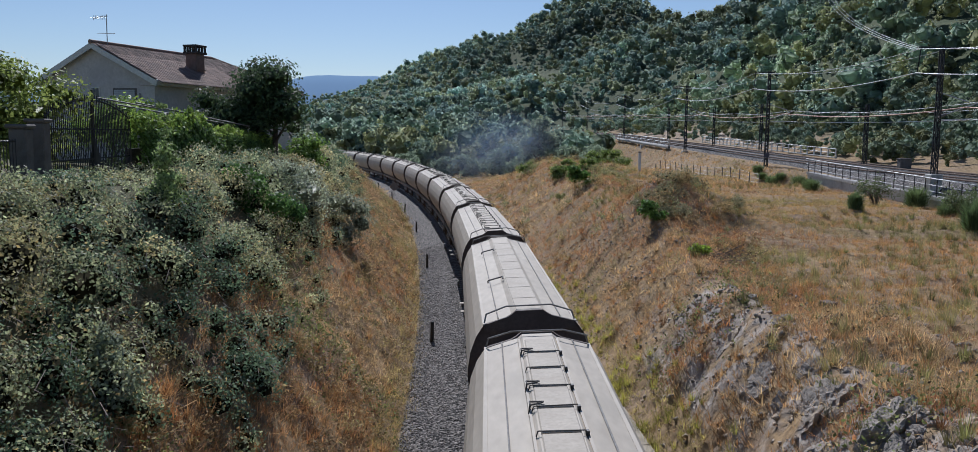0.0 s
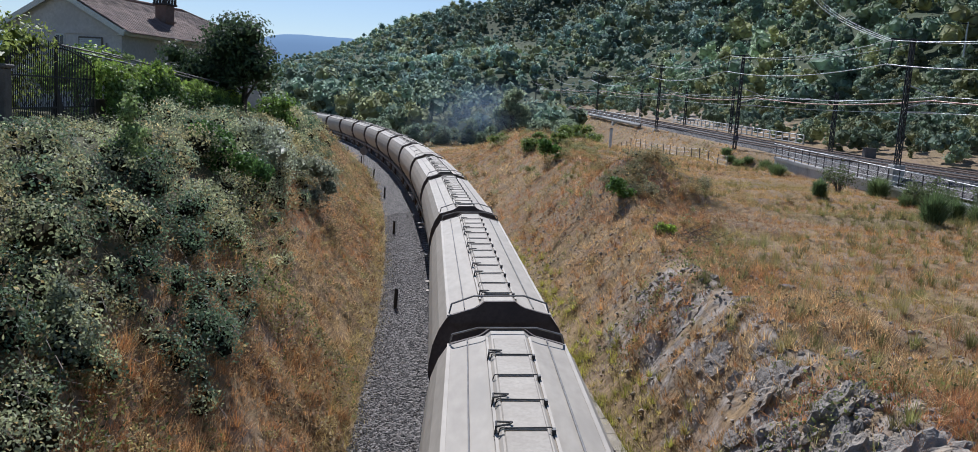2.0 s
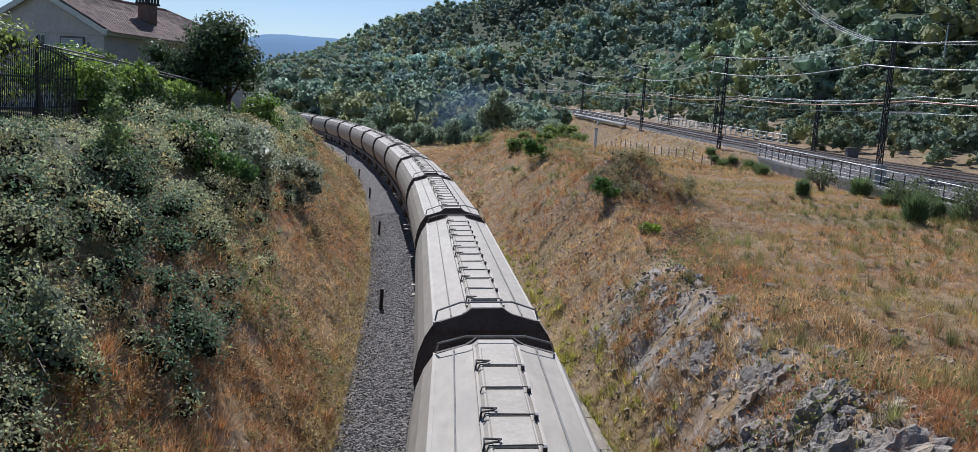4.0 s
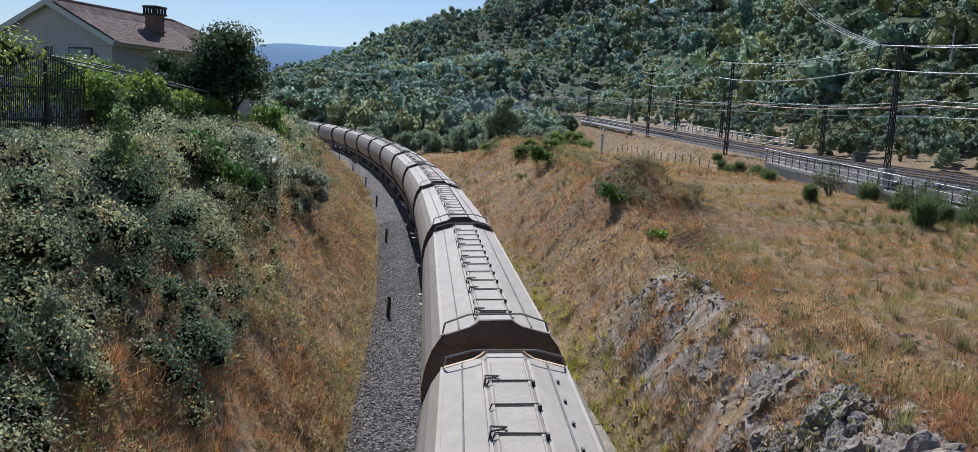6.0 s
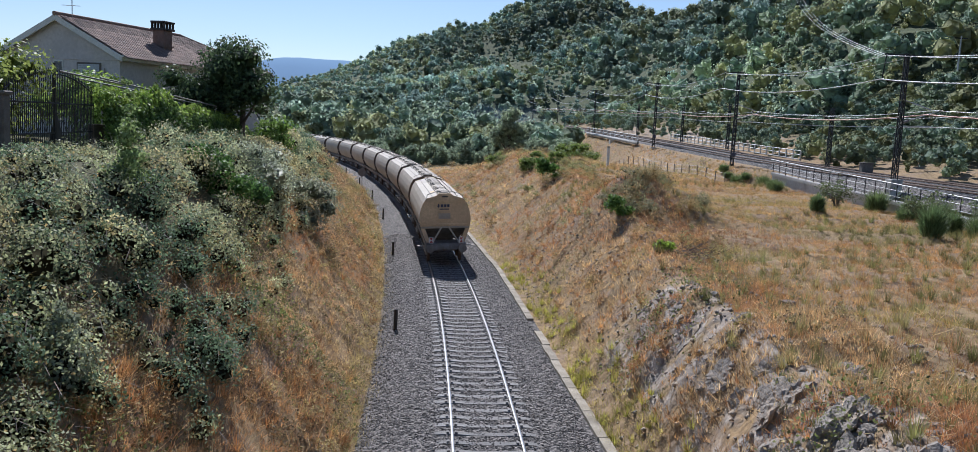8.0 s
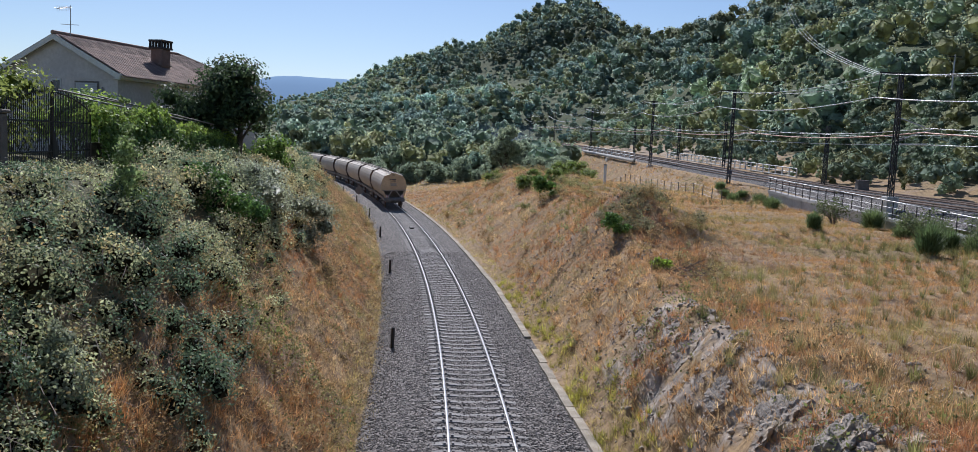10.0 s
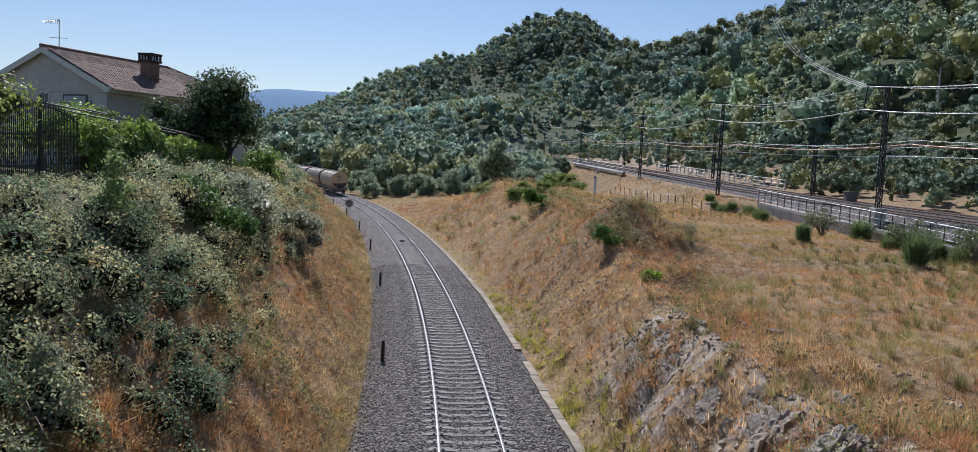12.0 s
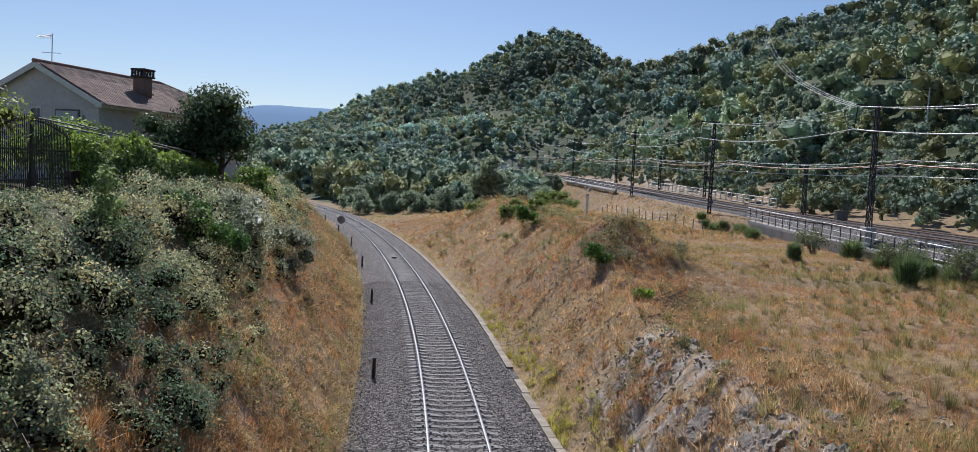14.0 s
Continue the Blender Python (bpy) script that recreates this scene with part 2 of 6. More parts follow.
def sweep(profile, points, closed=True):
    """Verts and quads of a profile [(offset, height)] swept along plan points with their left-right normals."""
    pts, nrm = points
    pr = np.asarray(profile, float)
    v = np.concatenate([pts[:, None, :2] + nrm[:, None, :] * pr[None, :, :1], pts[:, None, 2:3] + pr[None, :, 1:2]], 2)
    k = len(pr)
    n = k if closed else k - 1
    i, j = np.meshgrid(np.arange(len(pts) - 1), np.arange(n), indexing="ij")
    j2 = (j + 1) % k
    f = np.stack([i * k + j, i * k + j2, (i + 1) * k + j2, (i + 1) * k + j], -1).reshape(-1, 4)
    return v.reshape(-1, 3), f


# ------------------------------------------------------------------ the plan: two railway lines and the ground

S_STEP = 0.5
_s = np.arange(-220, 420, S_STEP)
_c = np.clip(_s, 0, 205)
_h = -0.03873 - 0.002877 * _c + 1.3187e-5 * _c ** 2 - 5.2865e-8 * _c ** 3        # heading from +y
_x, _y = np.cumsum(np.sin(_h)) * S_STEP, np.cumsum(np.cos(_h)) * S_STEP
_i0 = np.searchsorted(_s, 0.0)
_x, _y = _x - _x[_i0] + 1.1112, _y - _y[_i0]


def line_at(s):
    """Place and heading on the lower line, s metres along it from below the camera."""
    return np.interp(s, _s, _x), np.interp(s, _s, _y), np.interp(s, _s, _h)


def line_coords(x, y):
    """Distance along and offset to the right of the lower line."""
    h = np.interp(y, _y, _h)
    dx = x - np.interp(y, _y, _x)
    return np.interp(y, _y, _s) + dx * np.sin(h), dx * np.cos(h)


def line_path(s0, s1, step, off=0.0, z=0.0):
    s = np.arange(s0, s1 + 1e-6, step)
    x, y, h = line_at(s)
    n = np.stack([np.cos(h), -np.sin(h)], 1)
    return np.stack([x + n[:, 0] * off, y + n[:, 1] * off, np.full(len(s), z)], 1), n


def upper_edge(y):
    """The near edge of the upper line's formation."""
    return 30.5 - 0.085 * y - 1.0e-4 * np.clip(y - 150, 0, None) ** 2


def upper_z(y):
    return np.interp(y, [-100, 45, 70, 95, 125, 205, 280, 420], [4.6, 5.05, 5.15, 5.5, 6.2, 7.9, 9.3, 12.0])


def wall_drop(y):
    """How far the foot of the wall's railing lies below the edge of the ballast."""
    return np.interp(y, [22, 40, 45, 62, 76, 84], [1.6, 1.25, 1.1, 0.6, 0.25, 0.0])


def smooth(a, b, v):
    t = np.clip((v - a) / (b - a), 0, 1)
    return t * t * (3 - 2 * t)


_g = np.random.default_rng(7)
_W = [(_g.normal(size=2), _g.uniform(0, 6.28)) for _ in range(24)]


def wobble(x, y, size, octaves=3):
    """Cheap rolling noise, about -1 to 1."""
    z, k = 0.0, 0
    for o in range(octaves):
        f = 2.0 ** o * 2.2 / size
        for _ in range(5):
            d, p = _W[k % 24]
            z = z + np.sin((x * d[0] + y * d[1]) * f + p + k * 1.7) * 0.5 ** o * 0.32
            k += 1
    return z


HILLS = [  # x, y, height, spread across, spread along, turn
    (46, 690, 38.6, 38, 120, 0),
    (10, 760, 72.3, 130, 170, 0),
    (-56, 610, 9.0, 42, 110, 0),
    (300, 460, 89.8, 110, 150, -20),
    (150, 600, 13.3, 90, 120, 0),
    (110, 420, 20.2, 70, 90, 0),
    (-230, 900, 4.0, 160, 160, 0),
    (480, 200, 101.1, 170, 200, 0),
]


def hill_z(x, y):
    z = 0.0
    for cx, cy, hh, sx, sy, turn in HILLS:
        c, s = math.cos(radians(turn)), math.sin(radians(turn))
        u, v = (x - cx) * c + (y - cy) * s, -(x - cx) * s + (y - cy) * c
        z = z + hh * np.exp(-0.5 * (u / sx) ** 2 - 0.5 * (v / sy) ** 2)
    return z


def ground_z(x, y, detail=True):
    s, o = line_coords(x, y)
    bed = np.where(np.abs(o) < 2.2, -0.16, -0.16 - 0.42 * smooth(2.2, 3.2, np.abs(o)))
    bed = np.where(o > 2.3, -0.22, bed)
    # cutting to the left
    hl = np.interp(s, [-40, 30, 60, 90, 130, 170, 220, 300], [6.2, 6.2, 5.9, 5.3, 4.1, 2.8, 1.2, 0.5])
    wl_ = np.interp(s, [-40, 20, 60, 120, 200], [6.4, 6.4, 6.6, 7.5, 11.0])
    zl = -0.58 + (hl + 0.58) * (0.35 * smooth(0, 1, (-o - 3.3) / wl_) + 0.65 * np.clip((-o - 3.3) / wl_, 0, 1))
    zl = zl + 0.02 * np.clip(-o - 12, 0, 60)
    # rocky bank to the right
    hr = np.interp(s, [-40, 30, 45, 62, 82, 92, 102, 114, 130, 150, 260], [3.1, 3.2, 3.5, 4.2, 4.9, 4.6, 3.5, 2.0, 0.9, 0.9, 1.5])
    wr = np.interp(s, [-40, 22, 42, 74, 100, 130, 160], [2.6, 2.7, 5.2, 7.6, 10.5, 14.0, 16.0])
    t = np.clip((o - 3.25) / wr, 0, 1)
    zr = -0.22 + (hr + 0.22) * (0.5 * t + 0.5 * smooth(0, 1, t))
    zr = zr - np.clip(hr - 3.3, 0, None) * smooth(wr + 8.0, wr + 14.0, o)
    zr = zr + 2.0 * np.exp(-((x - 6.8) ** 2 + (y - 44.0) ** 2) / 2 / 2.5 ** 2) * smooth(3.3, 6.5, o)
    zr = zr + 0.003 * np.clip(y - 30, 0, 40) * smooth(8, 14, o)
    z = np.where(o < -3.2, zl, np.where(o > 3.2, zr, bed))
    far = smooth(120, 190, y)
    # upper line on its bank
    u = x - upper_edge(y)
    zf = upper_z(y) - 0.35 - wall_drop(y) * (1 - smooth(0.0, 1.7, u))
    bank = np.interp(y, [0, 74, 82, 100, 300], [0.3, 0.3, 3.2, 4.5, 8.0])
    up = np.clip((u + bank) / bank, 0, 1)
    right = z + (zf - z) * up
    back = zf + 0.10 * np.clip(u - 10.5, 0, 12) + 0.30 * np.clip(u - 22, 0, 400) * smooth(0, 60, u - 22)
    z = np.where(u > -bank, np.where(u < 10.5, right, np.minimum(back, zf + 11 + 0.02 * u)), z)
    h = hill_z(x, y)
    z = z + h * smooth(9.5, 60, u) * (u > 9.5) + h * smooth(170, 330, y) * (u <= 9.5) * smooth(2, 30, -u)
    away_ = smooth(285, 345, y)
    z = z * (1 - away_) + (7.0 + h) * away_
    if detail:
        flat = smooth(3.0, 4.2, np.abs(o)) * (1 - (u > -0.6) * (u < 10.2))
        z = z + flat * (0.16 * wobble(x, y, 5.0) + 0.1 * wobble(x + 40, y, 1.2) + 0.05 * wobble(x, y + 70, 0.6))
        rocky = smooth(3.3, 4.2, o) * (1 - smooth(wr + 2.0, wr + 4.0, o)) * (1 - 0.75 * smooth(23, 30, s)) * (1 - smooth(45, 60, s))
        z = z + rocky * (0.34 * np.abs(wobble(x * 1.3 + 9, y, 1.6)) + 0.16 * wobble(x, y * 1.4, 0.7) + 0.3 * wobble(x, y, 3.2))
        z = z + (y > 150) * smooth(150, 400, y) * 4.0 * wobble(x, y, 90.0) * np.maximum((np.abs(u - 5) > 7), y > 345)
    return z


def spaced(segments):
    out = []
    for a, b, step in segments:
        out += list(np.arange(a, b, step))
    return np.array(out)


def build_ground():
    xs = spaced([(-3000, -700, 200), (-700, -250, 18), (-250, -60, 5), (-60, -20, 1.5), (-20, -9, 0.5), (-9, 11, 0.28), (11, 34, 0.6), (34, 70, 2.0), (70, 300, 6), (300, 900, 18), (900, 3001, 200)])
    ys = spaced([(-900, -120, 60), (-120, -4, 6), (-4, 12, 1.0), (12, 60, 0.4), (60, 130, 1.0), (130, 260, 2.5), (260, 900, 8), (900, 1500, 50), (1500, 4501, 300)])
    X, Y = np.meshgrid(xs, ys, indexing="ij")
    Z = ground_z(X, Y)
    v = np.stack([X, Y, Z], -1).reshape(-1, 3)
    nx, ny = len(xs), len(ys)
    i, j = np.meshgrid(np.arange(nx - 1), np.arange(ny - 1), indexing="ij")
    f = np.stack([i * ny + j, (i + 1) * ny + j, (i + 1) * ny + j + 1, i * ny + j + 1], -1).reshape(-1, 4)
    s, o = line_coords(X, Y)
    wr = np.interp(s, [-40, 22, 42, 74, 100], [2.6, 2.7, 5.2, 7.6, 10.5])
    rock = smooth(3.4, 4.2, o) * (1 - smooth(wr + 3.0, wr + 6.0, o)) * (1 - 0.55 * smooth(24, 32, s)) * (1 - smooth(60, 110, s)) * 0.5
    u = X - upper_edge(Y)
    cut = smooth(10.5, 12, u) * (1 - smooth(20, 30, u)) * smooth(110, 130, Y) * (1 - smooth(215, 245, Y))
    rock = np.maximum(rock, 0.5 * cut)
    green = np.maximum(smooth(14, 26, u), np.maximum(np.maximum(smooth(130, 170, Y) * (np.abs(o) > 6) * (u < -3), smooth(270, 300, Y)), 0.75 * (1 - smooth(-9.0, -6.5, o)) * (Y > -50)))
    green = green * (1 - 0.85 * cut)
    cover = np.stack([rock, green, np.zeros_like(rock)], -1).reshape(-1, 3)
    me = mesh_np("ground", v, f, M["ground"], cover, smooth=True, attr="cover")
    tagged(new("ground", me), "dry grassy ground with a railway cutting and wooded hills", "ground", kind="structure")


build_ground()

# ------------------------------------------------------------------ the lower line


def build_track():
    track = tagged(new("railway_track"), "single railway track on concrete sleepers curving through a cutting", "railway track")
    v, f = sweep([(-3.35, -0.5), (-2.2, -0.06), (-1.35, -0.075), (-0.6, -0.085), (0.6, -0.085), (1.35, -0.075), (2.05, -0.06), (2.5, -0.12), (3.0, -0.16)], line_path(-60, 300, 1.0), closed=False)
    part("ballast_bed", mesh_np("ballast_bed", v, f, M["ballast"]), None, track, "grey crushed stone ballast")
    for side in (-1, 1):
        o = side * 0.87
        p = line_path(-60, 300, 1.0, o)
        v, f = sweep([(-0.075, -0.17), (-0.075, -0.15), (-0.012, -0.13), (-0.012, -0.05), (-0.036, -0.035), (-0.036, -0.004), (-0.03, 0.0),
                      (0.03, 0.0), (0.036, -0.004), (0.036, -0.035), (0.012, -0.05), (0.012, -0.13), (0.075, -0.15), (0.075, -0.17)], p)
        me = mesh_np("rail", v, f, M["rust_rail"])
        me.materials.append(M["steel_rail"])
        idx = np.zeros(len(f), np.int32)
        idx[np.isin(np.arange(len(f)) % 14, (4, 5, 6, 7, 8))] = 1
        me.polygons.foreach_set("material_index", idx)
        part("rail", me, None, track, "steel rail with a shiny running surface")
    bm = bmesh.new()
    pr = [(-1.3, -0.15), (-1.3, -0.07), (-1.12, -0.055), (-0.62, -0.055), (-0.4, -0.075), (0.4, -0.075), (0.62, -0.055), (1.12, -0.055), (1.3, -0.07), (1.3, -0.15)]
    rows = [[bm.verts.new((a, w * (1.0 if b < -0.1 else 0.74), b)) for a, b in pr] for w in (-0.14, 0.14)]
    for i in range(len(pr) - 1):
        bm.faces.new((rows[0][i], rows[0][i + 1], rows[1][i + 1], rows[1][i]))
    bm.faces.new(rows[0][::-1])
    bm.faces.new(rows[1])
    for side in (-1, 1):
        for k in (-1, 1):
            box(bm, side * 0.87 + k * 0.11 - 0.035, side * 0.87 + k * 0.11 + 0.035, -0.06, 0.06, -0.06, -0.015)
    me = bpy.data.meshes.new("sleeper")
    bm.to_mesh(me)
    bm.free()
    me.materials.append(M["concrete"])
    for k in range(300):
        x, y, h = line_at(8 + 0.6 * k)
        ob = part("sleeper", me, None, track)
        ob.matrix_basis = pose(x, y, random.uniform(-0.008, 0.004), 0, 0, -math.degrees(h) + random.uniform(-0.6, 0.6))
    # loose stones that break up the bed
    rng = np.random.default_rng(3)
    n = 30000
    s = 9 + 50 * rng.random(n) ** 1.5
    o = rng.uniform(-3.3, 2.75, n)
    x, y, h = line_at(s)
    px, py = x + np.cos(h) * o, y - np.sin(h) * o
    bedz = np.where(o > 2.05, np.interp(o, [2.05, 2.5, 3.0], [-0.07, -0.13, -0.17]), np.interp(np.abs(o), [0, 0.6, 1.35, 2.2, 3.35], [-0.095, -0.095, -0.085, -0.075, -0.5]))
    t = np.array([(1, 0, 0), (-0.8, 0.4, 0.1), (-0.3, -0.9, 0.05), (0.1, 0.2, 0.85), (0.0, 0.0, -0.6)]) * 1.0
    f0 = np.array([(0, 1, 3), (1, 2, 3), (2, 0, 3), (1, 0, 4), (2, 1, 4), (0, 2, 4)])
    V = scatter(t, np.stack([px, py, bedz + 0.01], 1), rng, 0.028, 0.05)
    F = (f0[None] + (np.arange(n) * len(t))[:, None, None]).reshape(-1, 3)
    tagged(part("ballast_gravel", mesh_np("ballast_gravel", V, F, M["stone"]), None, track, "loose grey ballast stones"), kind="stuff")


def scatter(template, places, rng, smin, smax, upright=False, yaw=True):
    """The template's points at each place, turned at random and scaled."""
    n = len(places)
    a = rng.uniform(0, 2 * np.pi, n)
    sc = rng.uniform(smin, smax, n) if np.isscalar(smin) else smin
    c, s = np.cos(a), np.sin(a)
    t = np.repeat(np.asarray(template)[None], n, 0)
    if not upright:
        b = rng.uniform(-0.9, 0.9, n)
        cb, sb = np.cos(b)[:, None], np.sin(b)[:, None]
        t = np.stack([t[..., 0], t[..., 1] * cb - t[..., 2] * sb, t[..., 1] * sb + t[..., 2] * cb], -1)
    t = np.stack([t[..., 0] * c[:, None] - t[..., 1] * s[:, None], t[..., 0] * s[:, None] + t[..., 1] * c[:, None], t[..., 2]], -1)
    return (t * np.asarray(sc)[:, None, None] + np.asarray(places)[:, None]).reshape(-1, 3)


build_track()


def build_kerb():
    kerb = tagged(new("drain_kerb"), "pale concrete kerb of the drain beside the track", "kerb", kind="structure")
    me = bpy.data.meshes.new("kerb_stone")
    bm = boxes((-0.14, 0.14, -0.497, 0.497, -0.4, -0.06), bevel=0.01)
    bm.to_mesh(me)
    bm.free()
    me.materials.append(M["kerb"])
    for k in range(120):
        s = 8 + k
        x, y, h = line_at(s)
        o = 2.84 + random.uniform(-0.02, 0.02) + 0.3 * max(0, (27 - s) / 10) + 0.08 * max(0, 1 - abs(s - 45) / 8)
        if 31.2 < s < 33.4:
            continue
        ob = part("kerb_stone", me, None, kerb)
        ob.matrix_basis = pose(x + math.cos(h) * o, y - math.sin(h) * o, random.uniform(0.0, 0.025), 0, random.uniform(-1, 1), -math.degrees(h) + (1.4 if s < 27 else 0))


build_kerb()

# ------------------------------------------------------------------ hopper wagons

PITCH_W = 15.2      # over the buffers
HALF = 6.595        # half the length of a body
ROOF = [(0.0, 3.93), (0.29, 3.93), (0.39, 3.85), (0.99, 3.67), (1.05, 3.62), (1.2, 3.4), (1.33, 3.08), (1.41, 2.7), (1.42, 2.45), (1.36, 2.1), (1.22, 1.75), (1.02, 1.4)]


def shell(half, profile, inset=0.0):
    bm = bmesh.new()
    full = [(-a, b) for a, b in profile[::-1]] + [(a, b) for a, b in profile[1:]]
    ys = np.linspace(-half, half, 10)
    rows = [[bm.verts.new((a, y, b)) for a, b in full] for y in ys]
    for r0, r1 in zip(rows, rows[1:]):
        for i in range(len(full) - 1):
            bm.faces.new((r0[i], r0[i + 1], r1[i + 1], r1[i])).smooth = False
    return bm, rows


def hood(y):
    """The stepped plate that closes the roof end."""
    bm = bmesh.new()
    up = [(-1.0, 3.52), (-1.0, 3.68), (-0.5, 3.82), (-0.4, 3.88), (-0.3, 3.96), (0.3, 3.96), (0.4, 3.88), (0.5, 3.82), (1.0, 3.68), (1.0, 3.52)]
    bm.faces.new([bm.verts.new((a, y - 0.045, b)) for a, b in up])
    r = bmesh.ops.extrude_face_region(bm, geom=bm.faces[:])
    bmesh.ops.translate(bm, vec=(0, 0.09, 0), verts=[q for q in r["geom"] if isinstance(q, bmesh.types.BMVert)])
    bmesh.ops.recalc_face_normals(bm, faces=bm.faces)
    return bm


def build_wagon(plain):
    w = new("hopper_wagon")
    half = HALF
    bm, rows = shell(half, ROOF)
    bmesh.ops.recalc_face_normals(bm, faces=bm.faces)
    part("body", bm, M["wagon"], w, "pale grey-beige curved steel body, dusty")
    for e in (-1, 1):
        # end wall, set back under the roof hood
        bm = bmesh.new()
        for y, t in ((e * (half - 0.06), 0), (e * (half - 0.1), 1)):
            vs = [bm.verts.new((a, y, b - 0.02)) for a, b in [(-p, q) for p, q in ROOF[9::-1]] + ROOF[1:10]]
            bm.faces.new(vs)
        part("end_wall", bm, M["end_dark"], w, "dark brown end wall")
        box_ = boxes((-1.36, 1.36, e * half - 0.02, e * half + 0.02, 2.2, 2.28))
        part("end_rib", box_, M["end_dark"], w)
        part("end_sill", boxes((-1.33, 1.33, e * half - 0.05, e * half + 0.05, 2.02, 2.12), bevel=0.01), M["wagon"], w)
        # slanted hopper plate below the end wall
        bm = bmesh.new()
        a = [bm.verts.new(c) for c in ((-1.3, e * (half - 0.15), 2.05), (1.3, e * (half - 0.15), 2.05), (0.9, e * 4.7, 1.2), (-0.9, e * 4.7, 1.2))]
        bm.faces.new(a)
        part("hopper_plate", bm, M["under"], w)
        for sx in (-1, 1):
            part("brace", rods([((sx * 0.2, e * (half + 0.02), 2.08), (sx * 0.78, e * (half + 0.42), 1.2))], 0.05), M["hatch"], w, "pale diagonal brace")
            bm = bmesh.new()
            c = [bm.verts.new(q) for q in ((sx * 1.36, e * half, 2.04), (sx * 1.05, e * (half + 0.1), 1.22), (sx * 0.82, e * (half + 0.1), 1.22), (sx * 1.12, e * half, 2.04))]
            bm.faces.new(c)
            part("corner_plate", bm, M["end_dark"], w)
            bm = rod(bmesh.new(), (sx * 0.875, e * (half + 0.45), 1.03), (sx * 0.875, e * (half + 0.9), 1.03), 0.1, 10)
            rod(bm, (sx * 0.875, e * (half + 0.9), 1.03), (sx * 0.875, e * (half + 0.96), 1.03), 0.23, 14)
            part("buffer", bm, M["under"], w, "round dark steel buffer")
            part("step", boxes((min(sx * 1.15, sx * 1.55), max(sx * 1.15, sx * 1.55), e * (half + 0.2) - 0.12, e * (half + 0.2) + 0.12, 1.08, 1.12)), M["hatch"], w, "pale side step")
        part("headstock", boxes((-1.1, 1.1, e * (half + 0.38) - 0.1, e * (half + 0.38) + 0.1, 0.9, 1.2), (-0.14, 0.14, e * (half + 0.55) - 0.12, e * (half + 0.55) + 0.12, 0.95, 1.12), bevel=0.015), M["under"], w, "grey headstock with a coupling")
        part("end_deck", boxes((-1.1, 1.1, min(e * (half - 0.9), e * (half + 0.4)), max(e * (half - 0.9), e * (half + 0.4)), 1.2, 1.25)), M["under"], w, "grey end platform")
        # roof end rail
        z0 = 4.02
        pts = [(-1.0, e * (half - 0.05), 3.7), (-0.95, e * (half - 0.12), 3.88), (-0.5, e * (half - 0.2), z0), (0.5, e * (half - 0.2), z0), (0.95, e * (half - 0.12), 3.88), (1.0, e * (half - 0.05), 3.7)]
        part("roof_rail", rods(list(zip(pts, pts[1:])), 0.018), M["under"], w, "thin steel grab rail over the roof end")
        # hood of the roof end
        part("roof_hood", hood(e * half), M["end_dark"], w, "brown hood plate closing the roof end")
        # bogie
        bm = boxes((-1.05, -0.93, e * 4.6 - 1.35, e * 4.6 + 1.35, 0.42, 0.66), (0.93, 1.05, e * 4.6 - 1.35, e * 4.6 + 1.35, 0.42, 0.66), (-1.0, 1.0, e * 4.6 - 0.22, e * 4.6 + 0.22, 0.5, 0.85), bevel=0.03)
        bog = part("bogie", bm, M["under"], w, "dark cast steel bogie")
        for k in (-0.9, 0.9):
            for sx in (-1, 1):
                bm = rod(bmesh.new(), (sx * 0.82, e * 4.6 + k, 0.46), (sx * 0.94, e * 4.6 + k, 0.46), 0.46, 20)
                part("wheel", bm, M["rust_rail"], bog, "steel wheel")
    part("solebar", boxes((-1.08, -1.0, -half, half, 0.95, 1.2), (1.0, 1.08, -half, half, 0.95, 1.2)), M["under"], w)
    for k in (-2.2, 0.0, 2.2):
        bm = bmesh.new()
        top = [bm.verts.new(c) for c in ((-1.0, k - 1.0, 1.45), (1.0, k - 1.0, 1.45), (1.0, k + 1.0, 1.45), (-1.0, k + 1.0, 1.45))]
        low = [bm.verts.new(c) for c in ((-0.55, k - 0.35, 0.45), (0.55, k - 0.35, 0.45), (0.55, k + 0.35, 0.45), (-0.55, k + 0.35, 0.45))]
        for i in range(4):
            bm.faces.new((top[i], top[(i + 1) % 4], low[(i + 1) % 4], low[i]))
        bm.faces.new(low)
        part("hopper_outlet", bm, M["under"], w)
    for sx in (-1, 1):
        # long pipes, seams and stiffeners along the roof
        part("roof_pipe", rods([((sx * 0.69, -half + 0.1, 3.785), (sx * 0.69, half - 0.1, 3.785))], 0.014), M["under"], w, "thin pipe along the roof")
        part("roof_edge", boxes((sx * 1.01 - 0.03, sx * 1.01 + 0.03, -half, half, 3.65, 3.682)), M["wagon"], w, "edge strip of the roof")
